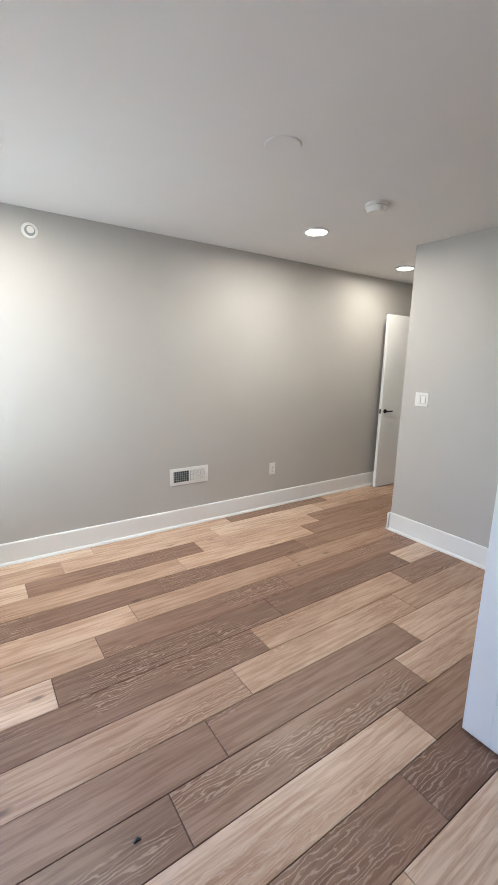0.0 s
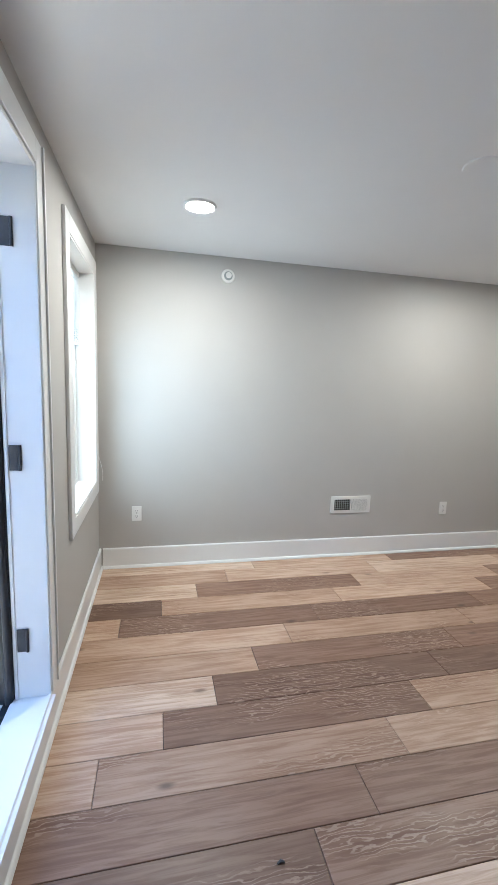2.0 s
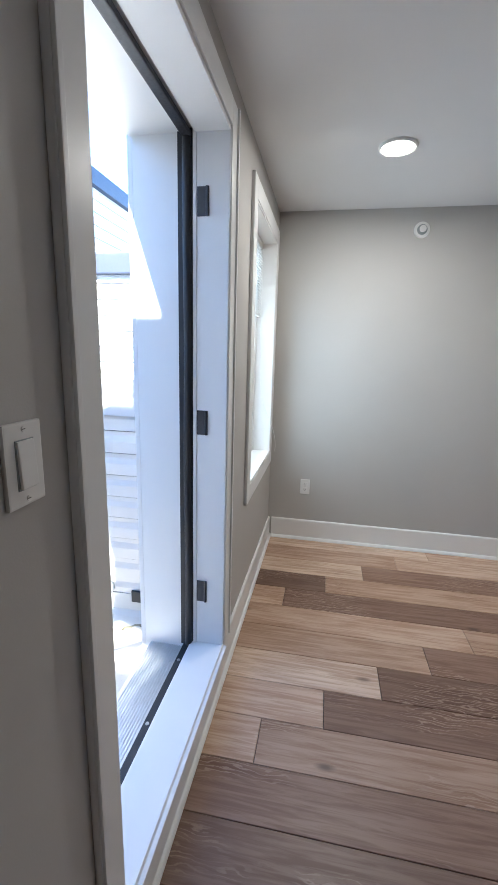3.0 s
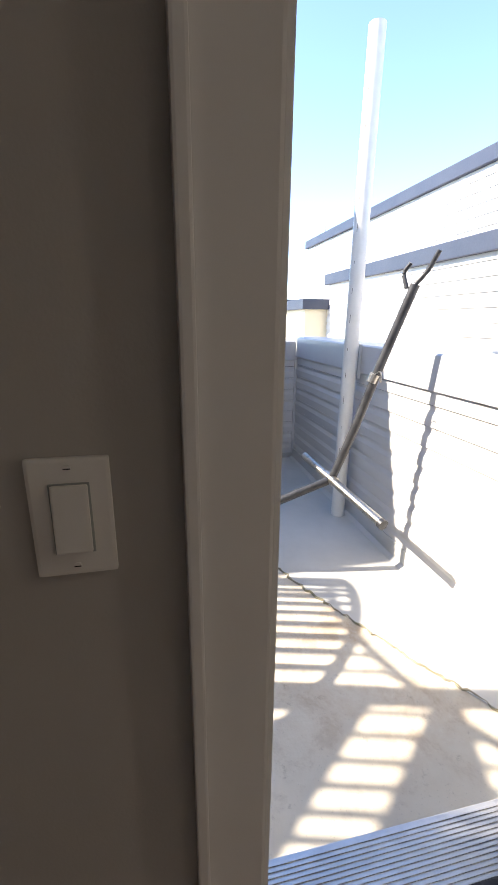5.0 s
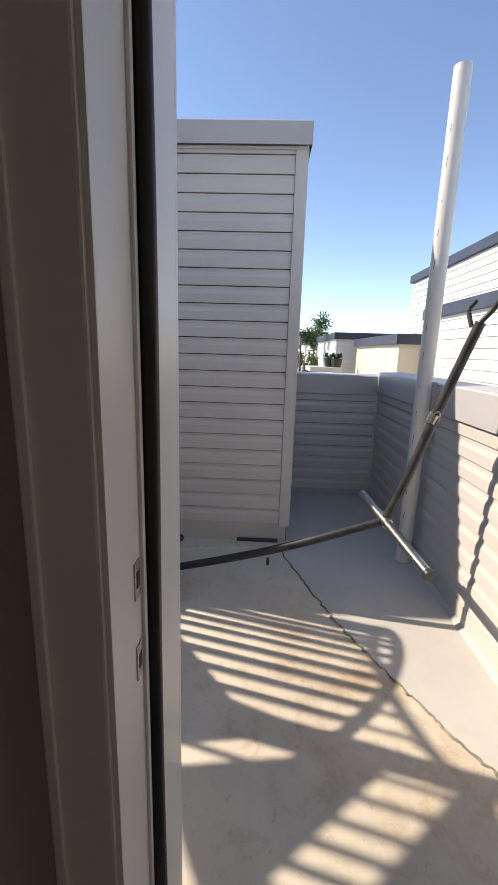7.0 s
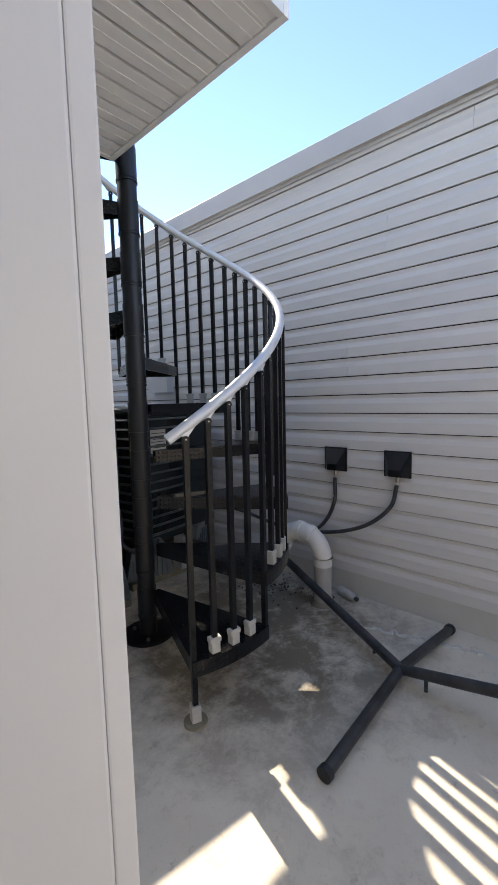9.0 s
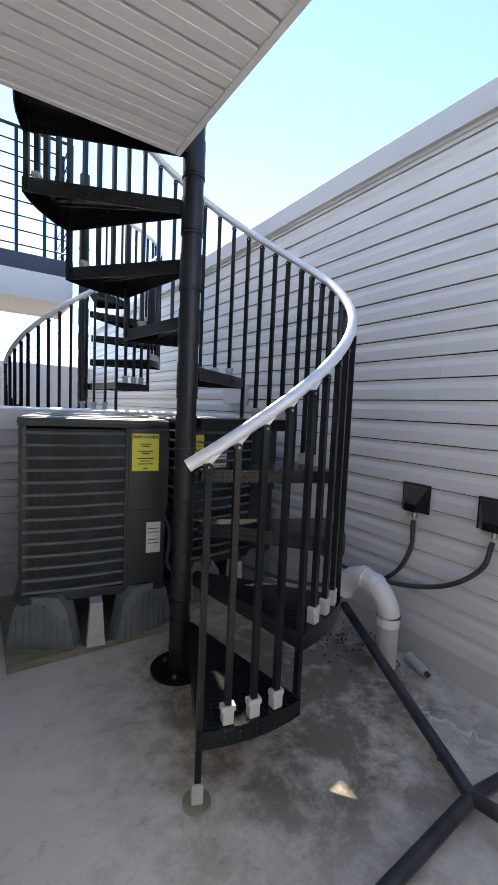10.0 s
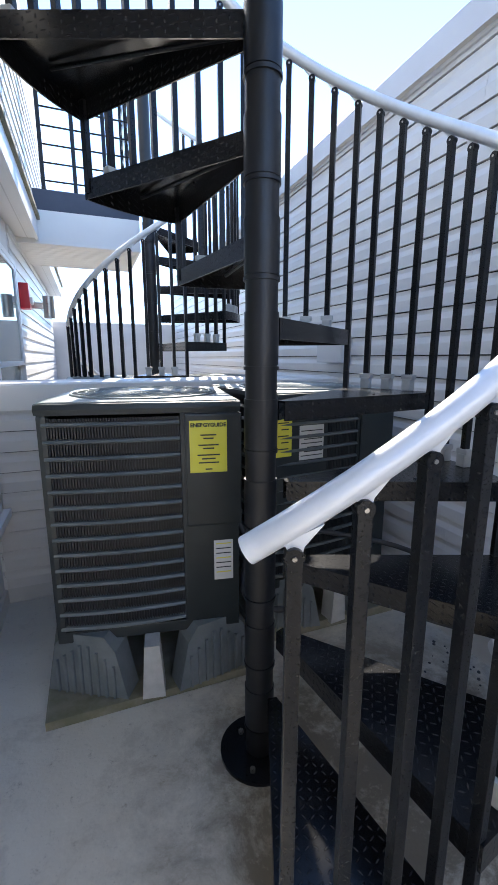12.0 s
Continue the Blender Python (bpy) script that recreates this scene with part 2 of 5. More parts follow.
def tread_material():
    """Diamond plate: raised lugs that turn a quarter from cell to cell, smooth underneath."""
    m = material("black_diamond_plate", (0.014, 0.014, 0.015), 0.24, 0.3)
    b = m.node_tree.nodes["Principled BSDF"]

    def math_node(op, a, c=None):
        n = m.node_tree.nodes.new("ShaderNodeMath")
        n.operation = op
        for i, v in enumerate((a, c)):
            if isinstance(v, (int, float)):
                n.inputs[i].default_value = v
            elif v is not None:
                link(m, v, n.inputs[i])
        return n.outputs[0]

    tc = m.node_tree.nodes.new("ShaderNodeTexCoord")
    split = m.node_tree.nodes.new("ShaderNodeSeparateXYZ")
    link(m, tc.outputs["Object"], split.inputs[0])
    cell = 1 / 0.026
    u = math_node("MULTIPLY", math_node("ADD", split.outputs[0], split.outputs[2]), cell)
    v = math_node("MULTIPLY", math_node("SUBTRACT", split.outputs[1], split.outputs[2]), cell)
    parity = math_node("FLOORED_MODULO", math_node("ADD", math_node("FLOOR", u), math_node("FLOOR", v)), 2.0)
    lu = math_node("SUBTRACT", math_node("FRACT", u), 0.5)
    lv = math_node("SUBTRACT", math_node("FRACT", v), 0.5)
    p, q = math_node("ADD", lu, lv), math_node("SUBTRACT", lu, lv)
    pp, qq = math_node("MULTIPLY", p, p), math_node("MULTIPLY", q, q)
    one = math_node("ADD", math_node("MULTIPLY", pp, 3.0), math_node("MULTIPLY", qq, 34.0))
    two = math_node("ADD", math_node("MULTIPLY", qq, 3.0), math_node("MULTIPLY", pp, 34.0))
    pick = math_node("ADD", math_node("MULTIPLY", one, parity), math_node("MULTIPLY", two, math_node("SUBTRACT", 1.0, parity)))
    geo = m.node_tree.nodes.new("ShaderNodeNewGeometry")
    nz = m.node_tree.nodes.new("ShaderNodeSeparateXYZ")
    link(m, geo.outputs["Normal"], nz.inputs[0])
    lug = math_node("MULTIPLY", ramp(m, pick, 0.25, 0.85, 1.0, 0.0), ramp(m, nz.outputs[2], -0.6, -0.4))
    bp = node(m, "ShaderNodeBump", Strength=0.9, Distance=0.003)
    link(m, lug, bp.inputs["Height"])
    link(m, bp.outputs[0], b.inputs["Normal"])
    # lugs also take a paler base colour, a painted glint
    link(m, mix(m, lug, (0.010, 0.010, 0.011), (0.030, 0.030, 0.032)), b.inputs["Base Color"])
    return m


TREAD = tread_material()

# ---- building helpers ----


def finish(ob, smooth=False):
    if smooth:
        for p in ob.data.polygons:
            p.use_smooth = True
    return ob


def thing(name, label, category="", group="", kind="", at=(0, 0, 0), turn=0):
    ob = new(name)
    ob.matrix_basis = pose(*at, 0, 0, turn)
    return tagged(ob, label, category, group, kind)


def part(name, bm, mat, parent=None, label="", smooth=False, kind=""):
    me = bpy.data.meshes.new(name)
    if smooth:
        bm.normal_update()
        for e in bm.edges:
            if len(e.link_faces) == 2 and e.calc_face_angle(0) > 0.75:
                e.smooth = False
    bm.to_mesh(me)
    bm.free()
    me.materials.append(mat)
    ob = new(name, me)
    ob.parent = parent
    if label:
        ob["label"] = label
    if kind:
        ob["kind"] = kind
    return finish(ob, smooth)


def add_box(bm, lo, hi, bevel=0.0, m=None):
    r = bmesh.ops.create_cube(bm, size=1)
    c = [(a + b) / 2 for a, b in zip(lo, hi)]
    s = [abs(b - a) for a, b in zip(lo, hi)]
    for v in r["verts"]:
        v.co = Vector((v.co.x * s[0] + c[0], v.co.y * s[1] + c[1], v.co.z * s[2] + c[2]))
    verts = r["verts"]
    if bevel:
        edges = list({e for v in verts for e in v.link_edges})
        r2 = bmesh.ops.bevel(bm, geom=edges, offset=bevel, segments=2, profile=0.7, affect="EDGES")
        verts = list({v for f in r2["faces"] for v in f.verts} | {v for v in verts if v.is_valid})
    if m is not None:
        bmesh.ops.transform(bm, matrix=m, verts=verts)
    return bm


def box(lo, hi, bevel=0.0, m=None):
    return add_box(bmesh.new(), lo, hi, bevel, m)


def add_tube(bm, a, b, r, r2=None, seg=16, caps=True):
    a, b = Vector(a), Vector(b)
    d = b - a
    res = bmesh.ops.create_cone(bm, cap_ends=caps, segments=seg, radius1=r, radius2=r if r2 is None else r2, depth=d.length)
    q = d.to_track_quat("Z", "Y").to_matrix().to_4x4()
    bmesh.ops.transform(bm, matrix=Matrix.Translation((a + b) / 2) @ q, verts=res["verts"])
    return bm


def tube(a, b, r, r2=None, seg=16):
    return add_tube(bmesh.new(), a, b, r, r2, seg)


def sweep(bm, points, r, seg=10, caps=True):
    """A round bar along a line of points; r may be a list."""
    pts = [Vector(p) for p in points]
    rings = []
    up = Vector((0, 0, 1))
    for i, p in enumerate(pts):
        d = (pts[min(i + 1, len(pts) - 1)] - pts[max(i - 1, 0)]).normalized()
        side = d.cross(up)
        if side.length < 0.05:
            side = d.cross(Vector((1, 0, 0)))
        side.normalize()
        top = side.cross(d)
        rr = r[i] if isinstance(r, (list, tuple)) else r
        rings.append([bm.verts.new(p + rr * (math.cos(k * math.tau / seg) * side + math.sin(k * math.tau / seg) * top)) for k in range(seg)])
    for a, b in zip(rings, rings[1:]):
        for k in range(seg):
            bm.faces.new((a[k], a[(k + 1) % seg], b[(k + 1) % seg], b[k]))
    if caps:
        bm.faces.new(rings[0][::-1])
        bm.faces.new(rings[-1])
    bmesh.ops.recalc_face_normals(bm, faces=bm.faces[:])
    return bm


def smooth_line(points, n=10):
    """Catmull-Rom through the points."""
    p = [Vector(q) for q in points]
    p = [2 * p[0] - p[1]] + p + [2 * p[-1] - p[-2]]
    out = []
    for i in range(1, len(p) - 2):
        for k in range(n):
            t = k / n
            out.append(0.5 * ((2 * p[i]) + (p[i + 1] - p[i - 1]) * t + (2 * p[i - 1] - 5 * p[i] + 4 * p[i + 1] - p[i + 2]) * t * t + (3 * p[i] - p[i - 1] - 3 * p[i + 1] + p[i + 2]) * t ** 3))
    out.append(p[-2])
    return out


def structure(name, bm, mat, label, smooth=False):
    return tagged(part(name, bm, mat, None, "", smooth), label, "structure", "", "structure")


def extrude_profile(profile, a, b, out):
    """Runs a profile of (out, up) pairs from a to b; out is the unit vector of the profile's first axis."""
    bm = bmesh.new()
    a, b, out = Vector(a), Vector(b), Vector(out)
    rows = [[bm.verts.new(p + out * u + Vector((0, 0, v))) for u, v in profile] for p in (a, b)]
    n = len(profile)
    for i in range(n):
        bm.faces.new((rows[0][i], rows[0][(i + 1) % n], rows[1][(i + 1) % n], rows[1][i]))
    bm.faces.new(rows[0][::-1])
    bm.faces.new(rows[1])
    bmesh.ops.recalc_face_normals(bm, faces=bm.faces[:])
    return bm


LAP = 0.1315


def siding(parent, a, b, z0, z1, out, mat, lap=LAP, joints=None):
    """Dutch-lap courses, each a piece of its own, from a to b (x, y), between z0 and z1, standing out along out."""
    made = {}
    a, b = Vector((*a, 0)), Vector((*b, 0))
    z = z0
    k = 0
    prof = [(-0.004, 0), (0.014, 0), (0.014, lap * 0.5), (0.004, lap * 0.76), (0.004, lap - 0.0065), (-0.004, lap - 0.0065)]
    while z < z1 - 0.01:
        h = min(lap, z1 - z)
        cuts = [0.0, *(joints(k) if joints else []), 1.0]
        for c0, c1 in zip(cuts, cuts[1:]):
            key = (round(c1 - c0, 4), round(h, 4))
            if key not in made:
                p = [(u, min(v, h)) for u, v in prof]
                gap = 0.0015 / (b - a).length
                bm = extrude_profile(p, (0, 0, 0), (b - a) * (c1 - c0 - gap), out)
                me = bpy.data.meshes.new("siding_course")
                bm.to_mesh(me)
                bm.free()
                me.materials.append(mat)
                made[key] = me
            ob = new("siding_course", made[key])
            ob.parent = parent
            ob.matrix_basis = Matrix.Translation(a + (b - a) * c0 + Vector((0, 0, z)))
        z += lap
        k += 1


# ---- large structure: inside ----
XI, XO = -0.05, -0.38          # inner and outer face of the outside wall
VY = 3.515                       # wall with the air vent
CEILZ = 2.44
DY0, DY1, DZ0, DZ1 = 1.01, 1.955, 0.14, 2.24   # doorway
WY0, WY1, WZ0, WZ1 = 2.52, 3.33, 0.745, 2.195  # window
PX = 3.59                       # face of the partition
PATIO = -0.14


def wall_with_openings():
    bm = bmesh.new()
    y0, y1 = -3.3, VY + 0.15
    add_box(bm, (XO, y0, -0.3), (XI, DY0, 2.68))
    add_box(bm, (XO, DY0, -0.3), (XI, DY1, DZ0 - 0.03))
    add_box(bm, (XO, DY0, DZ1), (XI, DY1, 2.68))
    add_box(bm, (XO, DY1, -0.3), (XI, WY0, 2.68))
    add_box(bm, (XO, WY0, -0.3), (XI, WY1, WZ0))
    add_box(bm, (XO, WY0, WZ1), (XI, WY1, 2.68))
    add_box(bm, (XO, WY1, -0.3), (XI, y1, 2.68))
    return bm


structure("wall_west", wall_with_openings(), WALL, "grey painted outside wall with doorway and window opening")
structure("wall_north", box((XI, VY, -0.2), (6.2, VY + 0.15, CEILZ + 0.1)), WALL, "long grey painted wall with vent and outlets")
structure("wall_east", box((5.6, 2.47, -0.2), (5.75, VY, CEILZ + 0.1)), WALL, "grey painted wall closing the passage")
structure("partition_wall", box((PX, 0.12, -0.2), (5.75, 2.47, CEILZ + 0.1)), WALL, "grey painted partition block beside the passage")
structure("closet_wall", box((2.075, -1.6, -0.2), (PX, 0.1, CEILZ + 0.1)), WALL, "grey painted closet wall beside the white door")
structure("wall_south", box((XI, -1.75, -0.2), (2.075, -1.6, CEILZ + 0.1)), WALL, "grey painted back wall of the room")
structure("ceiling", box((XI, -1.6, CEILZ), (5.6, VY, CEILZ + 0.1)), CEIL, "smooth white painted ceiling")
floor = tagged(part("floor", box((XI, -1.6, -0.2), (5.6, VY, -0.012)), DARK), "weathered oak plank floor of the empty room", "structure", "", "structure")


def baseboard(name, a, b, out, label="white painted baseboard with shoe moulding"):
    prof = [(0.002, 0), (0.03, 0), (0.03, 0.008), (0.024, 0.018), (0.016, 0.022), (0.016, 0.158), (0.011, 0.165), (0.002, 0.165)]
    return structure(name, extrude_profile(prof, a, b, out), TRIM, label)


baseboard("baseboard", (XI + 0.03, VY, 0), (5.6, VY, 0), (0, -1, 0))
baseboard("baseboard", (XI, -1.6, 0), (XI, VY, 0), (1, 0, 0), "white baseboard running below the raised door sill")
baseboard("baseboard", (PX, 0.1, 0), (PX, 2.47, 0), (-1, 0, 0))
baseboard("baseboard", (PX - 0.03, 2.47, 0), (5.6, 2.47, 0), (0, 1, 0))


def door_casing():
    t = thing("door_casing", "white painted casing round the patio doorway", "door frame", kind="structure")
    w, p = 0.09, 0.018
    for nm, lo, hi in (("side_casing", (XI + 0.001, DY0 - w, 0.166), (XI + p, DY0 - 0.004, DZ1 + w)), ("side_casing", (XI + 0.001, DY1 + 0.004, 0.166), (XI + p, DY1 + w, DZ1 + w)), ("head_casing", (XI + 0.001, DY0 - 0.004, DZ1 + 0.004), (XI + p, DY1 + 0.004, DZ1 + w))):
        part(nm, box(lo, hi, 0.004), TRIM, t)
    for nm, lo, hi in (("back_band", (XI + p, DY0 - w, 0.166), (XI + p + 0.008, DY0 - w + 0.014, DZ1 + w)), ("back_band", (XI + p, DY1 + w - 0.014, 0.166), (XI + p + 0.008, DY1 + w, DZ1 + w))):
        part(nm, box(lo, hi, 0.003), TRIM, t)
    # jambs
    for sgn, y in ((1, DY0), (-1, DY1)):
        part("jamb", box((-0.17, y - 0.004 * sgn, DZ0), (XI + 0.012, y + 0.004 * sgn, DZ1), 0.002), TRIM, t)
        part("door_stop", box((-0.176, y + 0.0 * sgn, DZ0), (-0.163, y + 0.01 * sgn, DZ1), 0.002), TRIM, t)
        xo = XO - 0.08 if sgn > 0 else XO - 0.034
        part("outer_jamb", box((xo, y - 0.07 * sgn, PATIO + 0.05), (-0.225, y + 0.001 * sgn, DZ1 + 0.05), 0.003), TRIM, t, "scuffed white outer jamb")
        part("outer_bead", box((xo - 0.02, y - 0.045 * sgn, PATIO + 0.05), (xo, y + 0.001 * sgn, DZ1 + 0.05), 0.002), TRIM, t)
        pts = [(-0.197 + 0.003 * math.sin(i * 0.5), y + sgn * (0.013 + 0.0025 * math.sin(i * 0.42 + 1)), DZ0 + 0.01 + i * (DZ1 - DZ0 - 0.02) / 24) for i in range(25)]
        part("weather_seal", sweep(bmesh.new(), pts, 0.016, 10), RUBBER, t, "bulging black rubber weather seal", True)
        part("seal_fin", box((-0.235, y - 0.03 * sgn, DZ0), (-0.18, y + 0.008 * sgn, DZ1), 0.002), RUBBER, t)
    part("head_jamb", box((-0.17, DY0 + 0.004, DZ1 - 0.014), (XI + 0.012, DY1 - 0.004, DZ1), 0.002), TRIM, t)
    part("head_seal", box((-0.215, DY0 + 0.01, DZ1 - 0.03), (-0.18, DY1 - 0.01, DZ1 - 0.012), 0.004), RUBBER, t)
    part("outer_head", box((XO - 0.045, DY0 - 0.04, DZ1 - 0.01), (-0.225, DY1 + 0.04, DZ1 + 0.08), 0.003), TRIM, t)
    for z in (1.02, 1.16):
        part("strike_plate", box((-0.155, DY0 + 0.0035, z - 0.03), (-0.13, DY0 + 0.0065, z + 0.03), 0.001), STEEL, t)
        part("strike_hole", box((-0.149, DY0 + 0.0055, z - 0.012), (-0.136, DY0 + 0.0075, z + 0.012)), DARK, t)
    for z in (0.42, 1.18, 2.0):
        h = part("hinge", box((-0.16, DY1 - 0.0075, z - 0.05), (-0.125, DY1 - 0.0045, z + 0.05), 0.001), GUN, t, "dark metal hinge leaf")
        part("hinge_barrel", tube((-0.121, DY1 - 0.008, z - 0.05), (-0.121, DY1 - 0.008, z + 0.05), 0.006, seg=10), GUN, h, "", True)
    return t


door_casing()


def threshold():
    t = thing("door_threshold", "raised white sill with ridged aluminium threshold and black seal", "threshold", kind="structure")
    part("inner_sill", box((-0.19, DY0, 0.08), (XI + 0.03, DY1, DZ0 + 0.018), 0.004), TRIM, t, "white painted inner sill")
    part("seal_strip", box((-0.222, DY0, 0.1), (-0.19, DY1, DZ0 + 0.006), 0.003), RUBBER, t)
    bm = box((XO - 0.008, DY0 - 0.02, 0.07), (-0.222, DY1 + 0.02, 0.118), 0.002)
    part("metal_plate", bm, ALU, t, "ridged aluminium threshold plate")
    for i in range(13):
        x = -0.235 - i * 0.0115
        part("ridge", box((x - 0.003, DY0 - 0.018, 0.118), (x + 0.003, DY1 + 0.018, 0.1215), 0.001), ALU, t)
    for y in (DY0 + 0.16, DY0 + 0.5, DY1 - 0.12):
        part("screw", tube((-0.207, y, DZ0 + 0.005), (-0.207, y, DZ0 + 0.009), 0.008, 0.006, 10), STEEL, t, "", True)
    part("sill_curb", box((XO - 0.02, DY0 - 0.05, PATIO), (XO + 0.01, DY1 + 0.05, 0.07), 0.002), MEMBRANE, t, "pale curb below the threshold")


threshold()


def window_unit(x0, y0, y1, z0, z1, glass, blinds=True, casing=True, name="window_1", out=-1, kind="structure", label="white double-hung window with raised mini blind"):
    """A double-hung window whose sashes stand at x0."""
    t = thing(name, label, "window", kind=kind)
    f = 0.045
    w = 0.09
    if casing:
        for nm, lo, hi in (("side_casing", (XI + 0.001, y0 - w, z0 - w), (XI + 0.018, y0 + 0.002, z1 + w)), ("side_casing", (XI + 0.001, y1 - 0.002, z0 - w), (XI + 0.018, y1 + w, z1 + w)), ("head_casing", (XI + 0.001, y0 + 0.002, z1 - 0.002), (XI + 0.018, y1 - 0.002, z1 + w)), ("apron_casing", (XI + 0.001, y0 + 0.002, z0 - w), (XI + 0.018, y1 - 0.002, z0 + 0.002))):
            part(nm, box(lo, hi, 0.004), TRIM, t)
        for nm, lo, hi in (("reveal", (x0, y0 - 0.001, z0), (XI + 0.014, y0 + 0.012, z1)), ("reveal", (x0, y1 - 0.012, z0), (XI + 0.014, y1 + 0.001, z1)), ("head_reveal", (x0, y0 + 0.012, z1 - 0.012), (XI + 0.014, y1 - 0.012, z1)), ("window_sill", (x0, y0 + 0.012, z0), (XI + 0.014, y1 - 0.012, z0 + 0.014))):
            part(nm, box(lo, hi, 0.002), TRIM, t)
    zm = (z0 + z1) / 2
    for nm, lo, hi in (("window_frame", (x0 - 0.08, y0, z0), (x0, y0 + f, z1)), ("window_frame", (x0 - 0.08, y1 - f, z0), (x0, y1, z1)), ("window_frame", (x0 - 0.08, y0 + f, z1 - f), (x0, y1 - f, z1)), ("window_frame", (x0 - 0.08, y0 + f, z0), (x0, y1 - f, z0 + f))):
        part(nm, box(lo, hi, 0.003), TRIM, t)
    for k, (a, b, xx) in enumerate(((z0 + f, zm + 0.02, x0 - 0.012), (zm - 0.02, z1 - f, x0 - 0.045))):
        s = part("sash", box((xx - 0.03, y0 + f, a), (xx, y0 + f + 0.035, b), 0.003), TRIM, t)
        for nm, lo, hi in (("sash_stile", (xx - 0.03, y1 - f - 0.035, a), (xx, y1 - f, b)), ("sash_rail", (xx - 0.03, y0 + f + 0.035, b - 0.035), (xx, y1 - f - 0.035, b)), ("sash_rail", (xx - 0.03, y0 + f + 0.035, a), (xx, y1 - f - 0.035, a + 0.04))):
            part(nm, box(lo, hi, 0.003), TRIM, s)
        g = part("pane", box((xx - 0.018, y0 + f + 0.035, a + 0.04), (xx - 0.013, y1 - f - 0.035, b - 0.035)), glass, s)
        g.visible_shadow = False
    if blinds:
        bl = thing("mini_blind", "white mini blind drawn a third of the way down the window", "blind")
        part("head_rail", box((x0 + 0.006, y0 + 0.02, z1 - 0.045), (x0 + 0.034, y1 - 0.02, z1 - 0.014), 0.003), BLIND, bl)
        n = 22
        for i in range(n):
            z = z1 - 0.06 - i * 0.019
            part("slat", box((-0.0125, y0 + 0.024, -0.0006), (0.0125, y1 - 0.024, 0.0006), 0, pose(x0 + 0.02, 0, z, 0, 38, 0)), BLIND, bl)
        zb = z1 - 0.06 - n * 0.019
        part("bottom_rail", box((x0 + 0.008, y0 + 0.022, zb - 0.008), (x0 + 0.032, y1 - 0.022, zb + 0.004), 0.003), BLIND, bl)
        for y in (y0 + 0.12, y1 - 0.12):
            part("ladder_cord", tube((x0 + 0.02, y, zb), (x0 + 0.02, y, z1 - 0.04), 0.001, seg=5), BLIND, bl)
        part("tilt_wand", tube((x0 + 0.036, y0 + 0.06, z0 + 0.12), (x0 + 0.036, y0 + 0.06, z1 - 0.05), 0.0035, seg=8), BLIND, bl)
        part("pull_cord", sweep(bmesh.new(), smooth_line([(x0 + 0.036, y1 - 0.05, z1 - 0.05), (x0 + 0.045, y1 - 0.04, z0 + 0.5), (XI + 0.03, y1 - 0.02, z0 + 0.2), (XI + 0.05, y1 + 0.03, z0 + 0.08), (XI + 0.05, y1 + 0.04, z0 + 0.0)], 6), 0.002, 5), BLIND, bl)
    return t


window_unit(-0.16, WY0, WY1, WZ0, WZ1, GLASS)

# ---- patio shell ----
BX = -3.02                      # face of the tall siding wall
NY = 2.50                       # face of the north parapet
EX = -4.36                      # face of the end parapet
LY = -2.49                      # low wall between the patios
BTOP = 2.965

ground = structure("ground", box((-400, -400, -9.2), (400, 400, -9.0)), GROUND, "distant pale ground far below the roof terrace")
structure("patio_floor", box((-6.0, -9.6, PATIO - 0.3), (XO, NY + 0.2, PATIO)), CONCRETE, "stained grey concrete terrace floor with rust marks")
SEAM = [(-2.93, 1.36), (-2.70, 1.42), (-2.22, 1.58), (-1.90, 1.70), (-1.60, 1.84), (-1.30, 2.00), (-1.06, 2.13), (-0.80, 2.29), (-0.50, 2.44)]


def apron():
    """A thin membrane sheet between the seam and the parapet, running back into the recess."""
    bm = bmesh.new()
    outline = [*SEAM, (-0.45, NY), (EX, NY), (EX, 1.405), (-3.24, 1.405), (-3.24, 1.47), (-2.97, 1.47)]
    lo = [bm.verts.new((x, y, PATIO)) for x, y in outline]
    hi = [bm.verts.new((x, y, PATIO + 0.006)) for x, y in outline]
    bm.faces.new(lo)
    bm.faces.new(hi)
    for q in range(len(outline)):
        w = (q + 1) % len(outline)
        bm.faces.new((lo[q], lo[w], hi[w], hi[q]))
    bmesh.ops.recalc_face_normals(bm, faces=bm.faces[:])
    bmesh.ops.triangulate(bm, faces=bm.faces[:])
    return bm


structure("raised_floor_apron", apron(), MEMBRANE, "pale smooth roof membrane between the seam and the parapet")
structure("foot_gap", box((BX + 0.013, 1.0, PATIO + 0.002), (BX + 0.05, 1.36, PATIO + 0.022)), CABLE, "dark dirty gap at the foot of the tall wall")


def cut_courses(n):
    """Panel joints, one pair of courses at a time."""
    def at(k):
        r = random.Random(n * 977 + k // 2)
        s = r.random() * 0.6 + 0.15
        return [s]
    return at


def coping(name, a, b, z0, z1, out, mat, back=0.2, proud=0.05, label="grey metal coping"):
    prof = [(proud, z0), (proud, z1 - 0.012), (proud - 0.012, z1), (-back - proud, z1 + 0.01), (-back - proud, z0), (-back - proud + 0.004, z0), (-back - proud + 0.004, z1 - 0.02), (proud - 0.006, z1 - 0.02), (proud - 0.006, z0)]
    return structure(name, extrude_profile(prof, (*a, 0), (*b, 0), out), mat, label)


